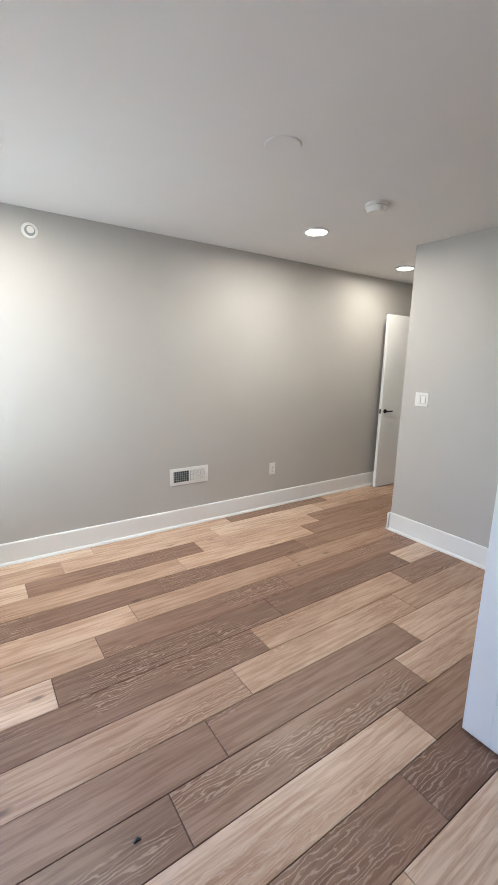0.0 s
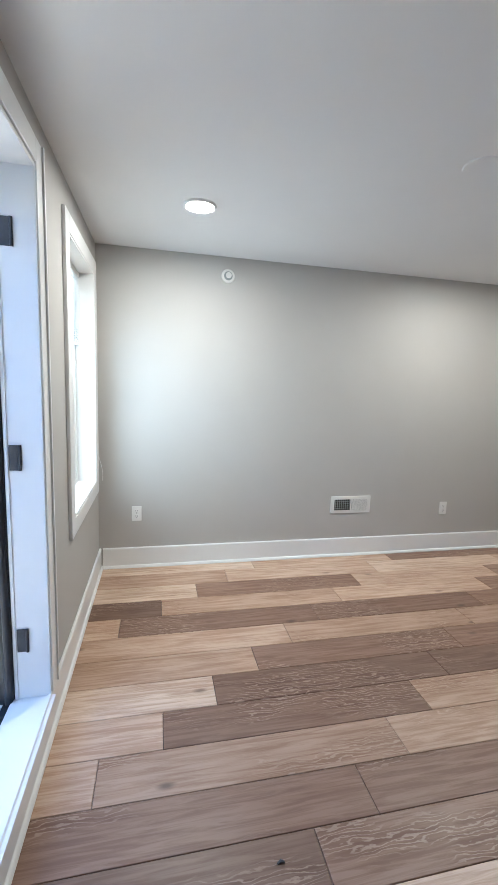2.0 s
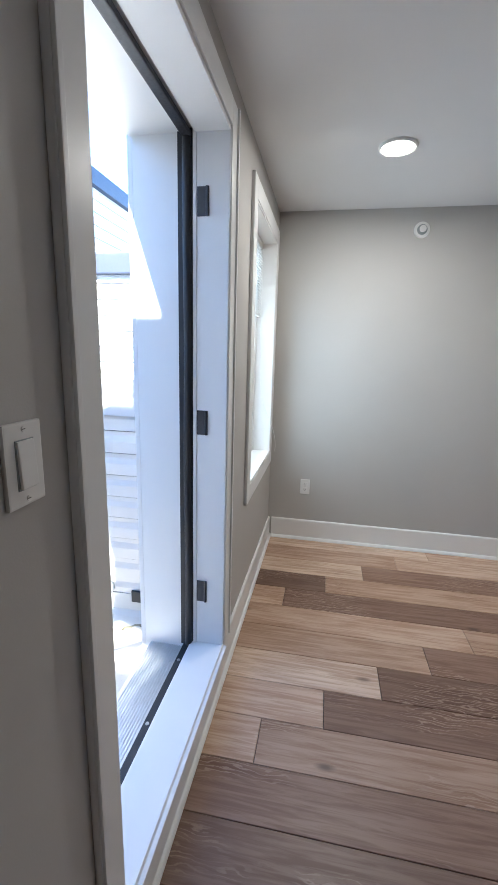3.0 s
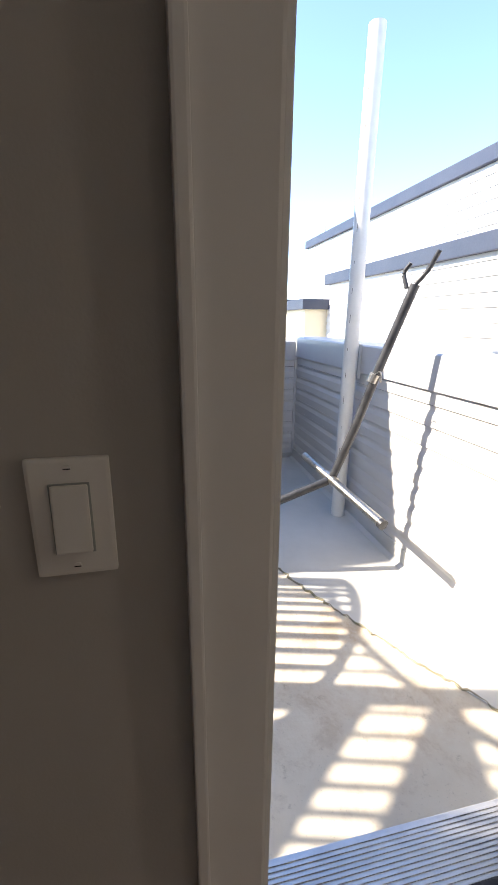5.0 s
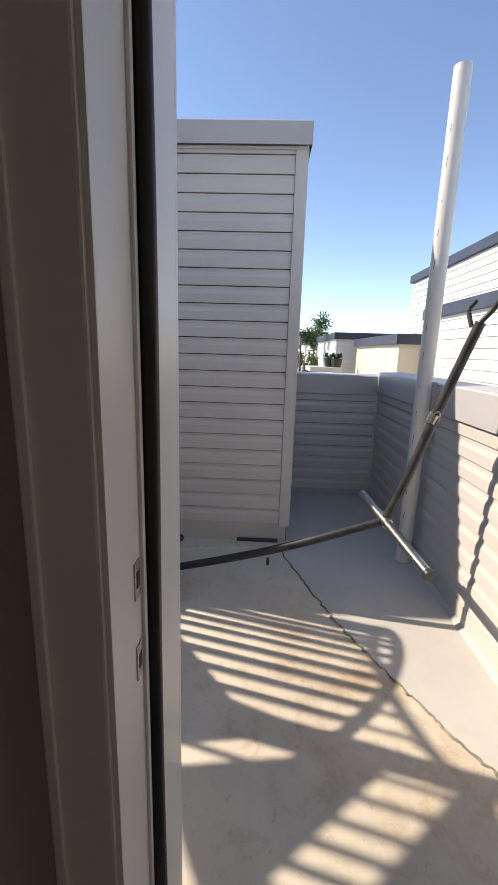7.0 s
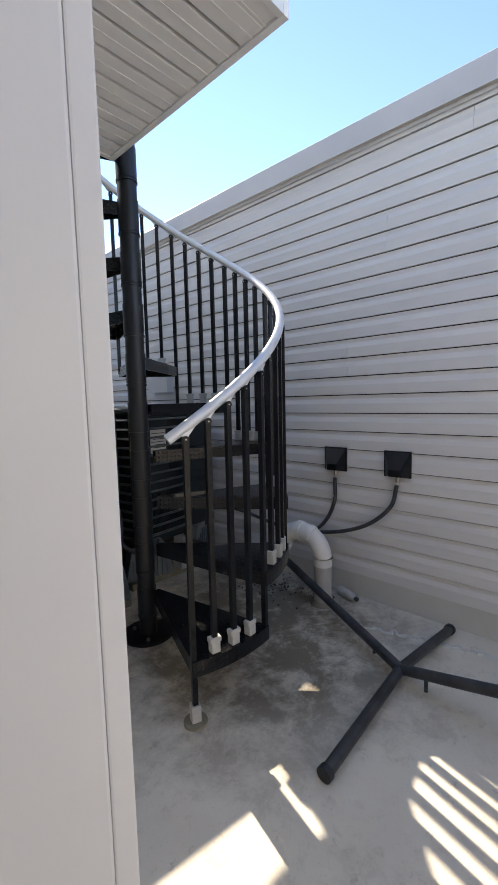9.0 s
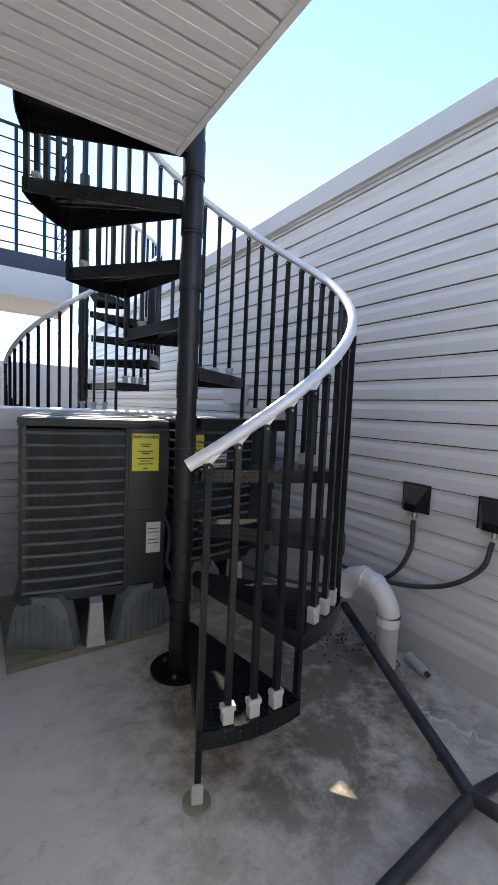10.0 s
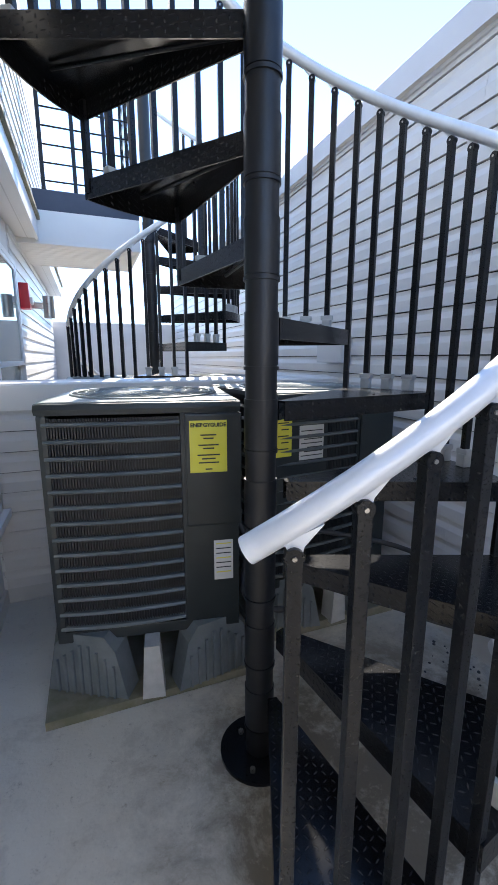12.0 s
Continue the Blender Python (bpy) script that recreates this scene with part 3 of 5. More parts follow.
# cores behind siding are black, painting the shade in the slots between courses
structure("tall_wall_core", box((BX - 0.2, -9.4, PATIO), (BX - 0.03, 1.436, BTOP)), DARK, "core of the tall siding clad wall, black to shade the lap gaps")
structure("tall_wall_foot", box((BX - 0.012, -9.4, PATIO), (BX + 0.012, 1.43, 0.03), 0.003), MEMBRANE, "grey membrane upstand below the siding")
tall = thing("tall_siding_wall", "tall wall clad in grey dutch-lap vinyl siding", "wall", kind="structure")
JOINT_Y = {15: 0.71, 16: 0.71, 9: 0.79, 10: 0.79, 21: 0.533, 22: 0.533, 17: 0.036, 18: 0.036, 11: -0.25, 12: -0.25}


def tall_joints(k):
    y0, y1 = -9.4, 1.365
    ys = [JOINT_Y.get(k, -0.9 - (k // 2 * 0.37) % 1.1)]
    for step in (3.66, 7.32):
        ys.append(ys[0] - step)
    return sorted((y - y0) / (y1 - y0) for y in ys if y0 + 0.3 < y < y1 - 0.1)


siding(tall, (BX, -9.4), (BX, 1.365), 0.0285, BTOP, (1, 0, 0), SIDING, joints=tall_joints)
part("corner_post", box((BX - 0.004, 1.365, 0.0), (BX + 0.024, 1.445, BTOP), 0.003), SIDING, tall, "vertical vinyl corner post")
part("corner_post", box((BX - 0.2, 1.437, 0.0), (BX - 0.004, 1.46, BTOP), 0.003), SIDING, tall)
part("trim_channel", box((BX, -9.4, BTOP - 0.02), (BX + 0.03, 1.445, BTOP), 0.002), SIDING, tall)
coping("tall_wall_coping", (BX, -9.4), (BX, 1.475), BTOP, 3.125, (1, 0, 0), CAPM, 0.24, 0.06)
part("coping_end", box((BX - 0.24, 1.475, BTOP), (BX + 0.06, 1.478, 3.125)), CAPM, tall)

# recess and end parapet
structure("recess_wall_core", box((EX - 0.2, 1.2, PATIO), (BX - 0.2, 1.4, BTOP)), DARK, "core of the wall beside the recess")
structure("end_parapet_core", box((EX - 0.2, 1.4, PATIO), (EX - 0.03, NY + 0.2, 1.2)), DARK, "core of the end parapet, black to shade the lap gaps")
endp = thing("end_parapet", "low end parapet clad in grey vinyl siding", "wall", kind="structure")
structure("end_parapet_foot", box((EX - 0.03, 1.4, PATIO), (EX + 0.012, NY - 0.02, -0.066), 0.003), MEMBRANE, "membrane upstand below the end parapet")
siding(endp, (EX, 1.4), (EX, NY), -0.07, 1.08, (1, 0, 0), SIDING)
part("inner_corner_trim", box((EX, NY - 0.035, -0.07), (EX + 0.03, NY, 1.08), 0.003), SIDING, endp)
coping("end_coping", (EX, 1.4), (EX, NY + 0.2), 1.06, 1.275, (1, 0, 0), CAPM, 0.16, 0.035)
structure("north_parapet_core", box((EX, NY + 0.03, PATIO), (XO, NY + 0.2, 1.2)), DARK, "core of the north parapet, black to shade the lap gaps")
northp = thing("north_parapet", "low side parapet clad in sunlit vinyl siding", "wall", kind="structure")
siding(northp, (EX, NY), (XO, NY), PATIO + 0.1, 1.12, (0, -1, 0), SIDING2)
structure("parapet_foot", extrude_profile([(0, 0), (0, 0.13), (0.02, 0.13), (0.03, 0.03), (0.07, 0.0)], (EX, NY, PATIO), (XO, NY, PATIO), (0, -1, 0)), MEMBRANE, "pale membrane upstand at the foot of the parapet")
coping("north_coping", (EX + 0.02, NY), (XO, NY), 1.1, 1.315, (0, -1, 0), CAPM, 0.16, 0.035)
structure("coping_strap", box((-2.75, NY - 0.06, 1.05), (-2.71, NY - 0.034, 1.32), 0.002), CAPM, "metal joint cover on the coping")
scup = thing("roof_scupper", "round pipe outlet and square scupper at the parapet foot", "drain", kind="structure")
part("outlet_ring", tube((-0.9, NY - 0.022, 0.03), (-0.9, NY - 0.034, 0.03), 0.045, seg=20), MEMBRANE, scup, "", True)
part("outlet_hole", tube((-0.9, NY - 0.03, 0.03), (-0.9, NY - 0.036, 0.03), 0.028, seg=20), DARK, scup)
part("scupper_hole", box((-0.74, NY - 0.036, -0.05), (-0.67, NY - 0.02, 0.02)), DARK, scup)

# house wall outside
house = thing("house_siding", "house wall clad in pale vinyl siding", "wall", kind="structure")
BAY = -0.53                     # face of the house wall past the balcony
for y0, y1 in ((-9.0, -4.22), (-2.76, -2.47)):
    siding(house, (BAY - 0.004, y0), (BAY - 0.004, y1), PATIO + 0.1, 2.66, (-1, 0, 0), WHITESID)
structure("bay_wall", box((BAY, -9.3, PATIO), (XO, -0.95, 2.66)), SIDING, "grey house wall standing forward beyond the balcony")
siding(house, (XO - 0.004, -0.945), (XO - 0.004, DY0 - 0.075), PATIO + 0.1, 2.66, (-1, 0, 0), SIDING)
siding(house, (XO - 0.004, DY1 + 0.05), (XO - 0.004, NY + 1.2), PATIO + 0.1, 2.66, (-1, 0, 0), WHITESID)
structure("bay_wall_foot", box((BAY - 0.02, -2.47, PATIO), (BAY, -0.95, PATIO + 0.1)), MEMBRANE, "membrane upstand at the bay wall")
structure("house_wall_foot", box((XO - 0.03, -0.945, PATIO), (XO, DY0 - 0.075, PATIO + 0.1)), MEMBRANE, "membrane upstand at the house wall")
structure("wall_west_far", box((XO, -9.6, -0.3), (XI, -3.3, 2.68)), SIDING, "far house wall of the next unit")

# low wall between the terraces
structure("low_wall_core", box((BX, LY - 0.14, PATIO), (XO, LY - 0.03, 1.22)), DARK, "core of the low dividing wall, black to shade the lap gaps")
low = thing("low_dividing_wall", "low dividing wall clad in pale siding with white cap", "wall", kind="structure")
structure("low_wall_foot", box((BX + 0.015, LY - 0.03, PATIO), (XO, LY + 0.014, PATIO + 0.104), 0.003), MEMBRANE, "membrane upstand below the dividing wall")
siding(low, (BX + 0.02, LY), (XO - 0.02, LY), PATIO + 0.1, 1.17, (0, 1, 0), SIDING2)
coping("low_wall_coping", (BX, LY), (XO, LY), 1.14, 1.305, (0, 1, 0), WHITESID, 0.14, 0.03, "white metal coping on the dividing wall")
structure("end_wall_far", box((BX - 0.2, -9.7, PATIO), (XO, -9.4, 2.2)), SIDING, "pale far end wall of the terraces")

# overhangs
def balcony(y0, y1, name, x1=-1.61):
    t = thing(name, "white balcony overhang with grooved vinyl soffit and metal fascia", "balcony", kind="structure")
    part("slab", box((x1 + 0.02, y0 + 0.02, 2.664), (XO, y1 - 0.02, 2.93)), SOFFIT, t)
    w = 0.122
    n = int((y1 - y0 - 0.04) / w)
    bm0 = bmesh.new()
    add_box(bm0, (x1 + 0.03, 0.007, 0), (XO, w - 0.007, 0.02), 0.005)
    add_box(bm0, (x1 + 0.03, w * 0.5 - 0.003, -0.003), (XO, w * 0.5 + 0.003, 0.004), 0.001)
    me = bpy.data.meshes.new("soffit_board")
    bm0.to_mesh(me)
    bm0.free()
    me.materials.append(SOFFIT)
    for i in range(n + 1):
        ob = new("soffit_board", me)
        ob.parent = t
        ob.matrix_basis = Matrix.Translation((0, min(y0 + 0.02 + i * w, y1 - 0.02 - w), 2.637 if i < n else 2.64))
    # black sheet added above the boards so their gaps look shaded
    part("groove_shade_sheet", box((x1 + 0.03, y0 + 0.03, 2.658), (XO, y1 - 0.03, 2.666)), DARK, t)
    for lo, hi in (((x1, y0, 2.63), (x1 + 0.03, y1, 2.96)), ((x1 + 0.03, y0, 2.63), (XO, y0 + 0.025, 2.96)), ((x1 + 0.03, y1 - 0.025, 2.63), (XO, y1, 2.96))):
        part("fascia", box(lo, hi, 0.003), SOFFIT, t)
    return t


balcony(-0.88, 0.325, "balcony", -1.60)
balcony(-5.93, -4.73, "balcony", -1.80)
eave = thing("eave", "white eave with vented soffit, bright fascia and gutter edge", "eave", kind="structure")
ex = -0.76
for y0, y1 in ((-4.73, -0.885), (-9.3, -5.94)):
    part("soffit", box((ex + 0.03, y0, 2.68), (XO, y1, 2.7)), SOFFIT, eave)
    # raised strips whose darker tone stands in for shaded grooves
    for i in range(3):
        part("groove_shade_strip", box((ex + 0.1 + i * 0.14, y0, 2.6765), (ex + 0.11 + i * 0.14, y1, 2.68)), SIDING2, eave)
    part("fascia", box((ex, y0, 2.66), (ex + 0.03, y1, 2.86), 0.004), SOFFIT, eave, "sunlit white fascia")
    part("drip_edge", box((ex - 0.03, y0, 2.86), (ex + 0.04, y1, 2.9), 0.004), PAD, eave, "tan weathered drip edge")
upper = thing("upper_storey", "upper storey wall clad in pale siding", "wall", kind="structure")
part("wall_core", box((ex + 0.05, -9.3, 2.9), (XI, 2.4, 5.4)), SIDING, upper)
siding(upper, (ex + 0.04, -9.3), (ex + 0.04, -0.2), 2.92, 4.2, (-1, 0, 0), WHITESID)

# ---- spiral stairs ----
CX, CY = -1.729, -0.9025
POLE = (0.031, -0.013)         # the pole stands a little off the centre of the rail
RISE = 0.2867


def polar(r, deg, z, hand=1):
    return (r * math.cos(radians(deg)), hand * r * math.sin(radians(deg)), z)


def tread_mesh(hand, r0=0.06, r1=0.863, span=31, lip=0.072):
    """A wedge plate with turned-down edges."""
    bm = bmesh.new()
    n = 7
    outline = [polar(r0, -2 + 0, 0, hand), *[polar(r1, i * span / n, 0, hand) for i in range(n + 1)], polar(r0, span + 2, 0, hand)]
    th = 0.006

    def slab(pts, za, zb):
        lo = [bm.verts.new((p[0], p[1], za)) for p in pts]
        hi = [bm.verts.new((p[0], p[1], zb)) for p in pts]
        m = len(pts)
        bm.faces.new(lo)
        bm.faces.new(hi)
        for i in range(m):
            bm.faces.new((lo[i], lo[(i + 1) % m], hi[(i + 1) % m], hi[i]))

    slab(outline, -th, 0)
    for a, b in zip(outline, outline[1:]):
        a, b = Vector(a), Vector(b)
        d = (b - a).normalized()
        nrm = Vector((-d.y, d.x, 0)) * 0.006 * hand
        slab([a, b, b + nrm, a + nrm], -lip, -th)
    bmesh.ops.recalc_face_normals(bm, faces=bm.faces[:])
    return bm


def spiral_stairs(name, cx, cy, hand, start, label, top=10):
    t = thing(name, label, "spiral staircase", at=(cx, cy, PATIO))
    z0 = -PATIO  # scene heights below are given from the room floor
    H = 3.75
    ox, oy = POLE[0], POLE[1] * hand
    part("centre_pole", tube((ox, oy, 0), (ox, oy, H + 0.35), 0.0545, seg=32), SATIN, t, "", True)
    for i in range(12):
        zz = 0.16 + z0 + i * RISE - 0.165
        if zz > 0.1:
            part("pole_joint", tube((ox, oy, zz - 0.012), (ox, oy, zz), 0.0605, seg=32), SATIN, t, "", True)
    plate = part("base_plate", tube((ox, oy, 0), (ox, oy, 0.014), 0.16, seg=28), BLACK, t, "round black base plate")
    for a in (40, 130, 220, 310):
        part("bolt", tube(polar(0.125, a, 0.01), polar(0.125, a, 0.03), 0.011, seg=6), STEEL, plate)
    first = 0.16 + z0
    for i in range(top):
        z = first + i * RISE
        a0 = start + 30 * i
        tr = part("tread", tread_mesh(hand), TREAD, t, "black diamond plate wedge tread")
        tr.matrix_basis = pose(0, 0, z, 0, 0, a0 * hand)
        sleeve = part("hub_sleeve", tube((0, 0, -0.16), (0, 0, 0.012), 0.0585, 0.0585, seg=32), SATIN, tr, "", True)
        sleeve.matrix_basis = pose(0, 0, 0, 0, 0, -a0 * hand) @ Matrix.Translation((ox, oy, 0))
        brace = add_tube(bmesh.new(), polar(0.06, 15, -0.05, hand), polar(0.79, 15, -0.02, hand), 0.008, seg=8)
        part("underside_rib", brace, BLACK, tr, "", True)
        part("bolt", tube(polar(0.54, 5, -0.012, hand), polar(0.54, 5, 0.004, hand), 0.006, seg=8), BLACK, tr)
    slope = RISE / 30

    def rail_z(a):
        return 1.2 + z0 + (a - start) * slope

    R = 0.831
    end = start + 30 * top + 10
    # balusters
    a = start + 0.6
    k = 0
    while a < end - 12:
        i = int((a - start) // 30)
        hang = k % 4 == 0
        tz = first + min(i, top - 1) * RISE
        top_z = rail_z(a) - 0.045
        if hang:
            bot = 0.012 if i == 0 else tz - RISE - 0.05
            b = part("long_baluster", box((-0.0125, -0.0125, bot), (0.0125, 0.0125, top_z), 0.002), BLACK, t)
        else:
            bot = tz + 0.02
            b = part("baluster", box((-0.0125, -0.0125, bot), (0.0125, 0.0125, top_z), 0.002), BLACK, t)
        b.matrix_basis = pose(*polar(R if not hang else R + 0.012, a, 0, hand), 0, 0, a * hand)
        if not hang:
            br = part("foot_bracket", box((-0.02, -0.022, tz + 0.001), (0.02, 0.022, tz + 0.055), 0.006), BRACKET, b, "pale grey baluster bracket")
            part("bracket_collar", box((-0.017, -0.029, tz + 0.052), (0.019, 0.029, tz + 0.075), 0.005), BRACKET, b)
        elif i == 0:
            part("post_shoe", box((-0.022, -0.022, 0.012), (0.022, 0.022, 0.09), 0.004), BRACKET, b, "pale grey post shoe")
            part("floor_flange", tube((0, 0, 0), (0, 0, 0.012), 0.055, seg=22), PAD, b, "round worn floor flange")
        clip = bmesh.new()
        rise = 0.5 * hand
        outline = [(-0.006, -0.004), (0.012 * hand, -0.004), (0.016 * hand, 0.012), (0.045 * hand, 0.026 + 0.045 * rise * hand), (-0.022 * hand, 0.026 - 0.022 * rise * hand), (-0.014 * hand, 0.012)]
        ring = [[clip.verts.new((x, y, top_z + z)) for y, z in outline] for x in (-0.004, 0.004)]
        clip.faces.new(ring[0])
        clip.faces.new(ring[1])
        for q in range(len(outline)):
            w = (q + 1) % len(outline)
            clip.faces.new((ring[0][q], ring[0][w], ring[1][w], ring[1][q]))
        bmesh.ops.recalc_face_normals(clip, faces=clip.faces[:])
        part("rail_clip", clip, RAILM, b, "silver rail gusset")
        part("top_knuckle", tube((-0.0135, 0, top_z - 0.004), (0.0135, 0, top_z - 0.004), 0.0155, seg=16), BLACK, b, "", True)
        part("rivet", tube((-0.016, 0, top_z - 0.004), (0.016, 0, top_z - 0.004), 0.004, seg=10), STEEL, b, "", True)
        a += 7.5
        k += 1
    pts = []
    n = int((end - start + 4) / 4)
    for i in range(n + 1):
        a = start - 4.5 + i * 4
        pts.append(polar(R, a, rail_z(a), hand))
    part("handrail", sweep(bmesh.new(), pts, 0.024, 16), RAILM, t, "smooth silver helical handrail", True)
    return t


spiral_stairs("spiral_stairs", CX, CY, 1, 68.1, "black steel spiral stairs with silver handrail and diamond plate treads")
spiral_stairs("spiral_stairs", CX - 0.1, -4.05, 1, -52, "neighbouring black spiral stairs beyond the low dividing wall")


def roof_railing(x0, x1, y, z, name="roof_railing", bars=9, pitch=0.115):
    h = 0.1 + (bars - 1) * pitch
    t = thing(name, "black horizontal bar railing along the balcony edge", "railing")
    for x in [x0 + i * (x1 - x0) / 3 for i in range(4)]:
        part("post", box((x - 0.02, y - 0.02, z), (x + 0.02, y + 0.02, z + h), 0.003), BLACK, t)
    for i in range(bars):
        zz = z + 0.1 + i * pitch
        part("rail_bar", tube((x0, y, zz), (x1, y, zz), 0.009 if i < bars - 1 else 0.02, seg=8), BLACK, t, "", True)


deck = thing("deck_edge", "dark metal deck edge under the far railing", "deck edge", kind="structure")
part("edge", box((-1.80, -5.93, 2.96), (-0.74, -4.73, 3.16), 0.004), DCAP, deck)
roof_railing(-1.78, -0.85, -4.78, 3.16, bars=9, pitch=0.17)
side = thing("roof_railing", "black horizontal bar railing on the balcony side", "railing")
for y in (-4.8, -5.3, -5.88):
    part("post", box((-1.78, y - 0.02, 3.16), (-1.74, y + 0.02, 4.7), 0.003), BLACK, side)
for i in range(9):
    part("rail_bar", tube((-1.76, -4.82, 3.26 + i * 0.17), (-1.76, -5.88, 3.26 + i * 0.17), 0.009, seg=8), BLACK, side, "", True)
for yy in (0.31, -0.87):
    roof_railing(-1.70, -1.0, yy - 0.02, 2.96)


# ---- air conditioners ----
FIN = surface("dark_louvre_fins", (0.016, 0.019, 0.020), (0.026, 0.030, 0.031), 0.4, 6, 90, 0.05)


def bow(x, a, b):
    """How far a louvred face swells outwards between a and b."""
    u = 2 * (x - a) / (b - a) - 1
    return 0.016 * (1 - u * u)


def bowed_rail(a, b, s, z):
    bm = bmesh.new()
    n = 8
    rings = []
    for i in range(n + 1):
        x = a + (b - a) * i / n
        y = s - 0.004 + bow(x, a, b)
        rings.append([bm.verts.new((x, y + dy, z + dz)) for dy, dz in ((-0.02, -0.009), (0.006, -0.009), (0.014, -0.002), (0.006, 0.008), (-0.02, 0.008))])
    for p, q in zip(rings, rings[1:]):
        for i in range(5):
            j = (i + 1) % 5
            bm.faces.new((p[i], p[j], q[j], q[i]))
    bm.faces.new(rings[0])
    bm.faces.new(rings[-1])
    bmesh.ops.recalc_face_normals(bm, faces=bm.faces[:])
    return bm


def condenser(cx, cy, turn, label, size=0.84, labels=True, feet=True):
    t = thing("air_conditioner", label, "air conditioner", "air conditioners on the terrace", at=(cx, cy, PATIO), turn=turn)
    h0, h1 = 0.34, 1.42
    s = size / 2
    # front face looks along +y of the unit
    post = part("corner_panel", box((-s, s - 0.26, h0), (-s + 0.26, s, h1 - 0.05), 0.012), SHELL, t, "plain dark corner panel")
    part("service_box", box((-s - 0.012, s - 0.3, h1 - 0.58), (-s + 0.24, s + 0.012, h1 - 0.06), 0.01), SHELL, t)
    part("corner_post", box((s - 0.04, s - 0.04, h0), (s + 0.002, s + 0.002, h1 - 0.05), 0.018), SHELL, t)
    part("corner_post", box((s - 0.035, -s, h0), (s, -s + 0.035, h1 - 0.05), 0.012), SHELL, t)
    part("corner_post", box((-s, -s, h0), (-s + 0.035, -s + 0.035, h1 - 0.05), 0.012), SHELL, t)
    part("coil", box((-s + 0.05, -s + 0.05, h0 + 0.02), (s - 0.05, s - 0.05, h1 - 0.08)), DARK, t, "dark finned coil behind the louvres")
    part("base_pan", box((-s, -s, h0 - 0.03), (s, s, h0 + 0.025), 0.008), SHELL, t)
    rows = 13
    pitch = (h1 - h0 - 0.14) / rows
    for face in range(3):
        m = (pose(0, 0, 0, 0, 0, 0), pose(0, 0, 0, 0, 0, -90), pose(0, 0, 0, 0, 0, 180))[face]
        left = -s + 0.26 if face == 0 else -s + 0.035
        for i in range(rows + 1):
            z = h0 + 0.045 + i * pitch
            lo = part("louvre_rail", bowed_rail(left, s - 0.02, s, z), LOUVRE, t)
            lo.matrix_basis = m
        bm = bmesh.new()
        count = 46 if face < 2 else 10
        for k in range(count):
            x = left + (s - 0.035 - left) * (k + 0.5) / count
            yb = s - 0.012 + bow(x, left, s - 0.02)
            add_box(bm, (x - 0.0032, yb - 0.014, h0 + 0.03), (x + 0.0032, yb, h1 - 0.07))
        w = part("louvre_grille", bm, FIN, t, "", kind="stuff")
        w.matrix_basis = m
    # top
    # sides near-black, top parts pale: daylight on the lid put into the colour
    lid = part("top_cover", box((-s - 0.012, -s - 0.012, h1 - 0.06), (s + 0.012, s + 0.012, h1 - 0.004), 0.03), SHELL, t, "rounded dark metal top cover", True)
    part("top_plate", box((-s + 0.006, -s + 0.006, h1 - 0.012), (s - 0.006, s - 0.006, h1), 0.01), SHELLT, lid, "grey-green top plate, coloured pale as if sunlit", True)
    part("fan_recess", tube((0, 0, h1 - 0.004), (0, 0, h1 + 0.002), s * 0.84, seg=48), DARK, lid)
    for k, r in enumerate([0.13, 0.17, 0.21, 0.25, 0.29, 0.33]):
        ring = [(r * s / 0.42 * math.cos(i * math.tau / 40), r * s / 0.42 * math.sin(i * math.tau / 40), h1 + 0.010) for i in range(41)]
        part("guard_ring", sweep(bmesh.new(), ring, 0.0028, 6, False), SHELLT, lid, "", True)
    bm = bmesh.new()
    for i in range(44):
        a = i * math.tau / 44
        add_tube(bm, (0.09 * math.cos(a), 0.09 * math.sin(a), h1 + 0.012), (s * 0.85 * math.cos(a + 0.12), s * 0.85 * math.sin(a + 0.12), h1 + 0.004), 0.0022, seg=5)
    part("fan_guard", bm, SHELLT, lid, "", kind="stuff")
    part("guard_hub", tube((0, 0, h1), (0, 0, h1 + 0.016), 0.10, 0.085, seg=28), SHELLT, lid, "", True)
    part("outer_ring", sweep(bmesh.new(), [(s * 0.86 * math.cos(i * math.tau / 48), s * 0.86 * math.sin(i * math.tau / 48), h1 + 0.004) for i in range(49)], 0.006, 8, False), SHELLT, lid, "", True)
    if feet:
        for sx, sy, tr in ((-s + 0.13, s - 0.03, 20), (s - 0.13, s - 0.03, -20), (-s + 0.1, -s + 0.08, -35), (s - 0.1, -s + 0.08, 35)):
            f = part("riser_foot", extrude_profile([(-0.20, 0), (-0.15, h0 - 0.1), (-0.10, h0 - 0.03), (0.10, h0 - 0.03), (0.15, h0 - 0.1), (0.20, 0)], (0, 0.05, 0.045), (0, -0.07, 0.045), (1, 0, 0)), FOOTM, t, "arched ribbed grey plastic riser foot")
            f.matrix_basis = pose(sx, sy, 0, 0, 0, tr)
            for k in range(8):
                x = -0.14 + k * 0.04
                part("foot_rib", box((x - 0.006, 0.048, 0.05), (x + 0.006, 0.064, h0 - 0.02 - abs(x) * 0.75), 0.003), FOOTM, f)
        part("centre_riser", extrude_profile([(-0.052, 0), (-0.034, h0 - 0.07), (0.034, h0 - 0.07), (0.052, 0)], (0, s + 0.10, 0.045), (0, s + 0.0, 0.045), (1, 0, 0)), BRACKET, t, "pale grey tapered centre riser")
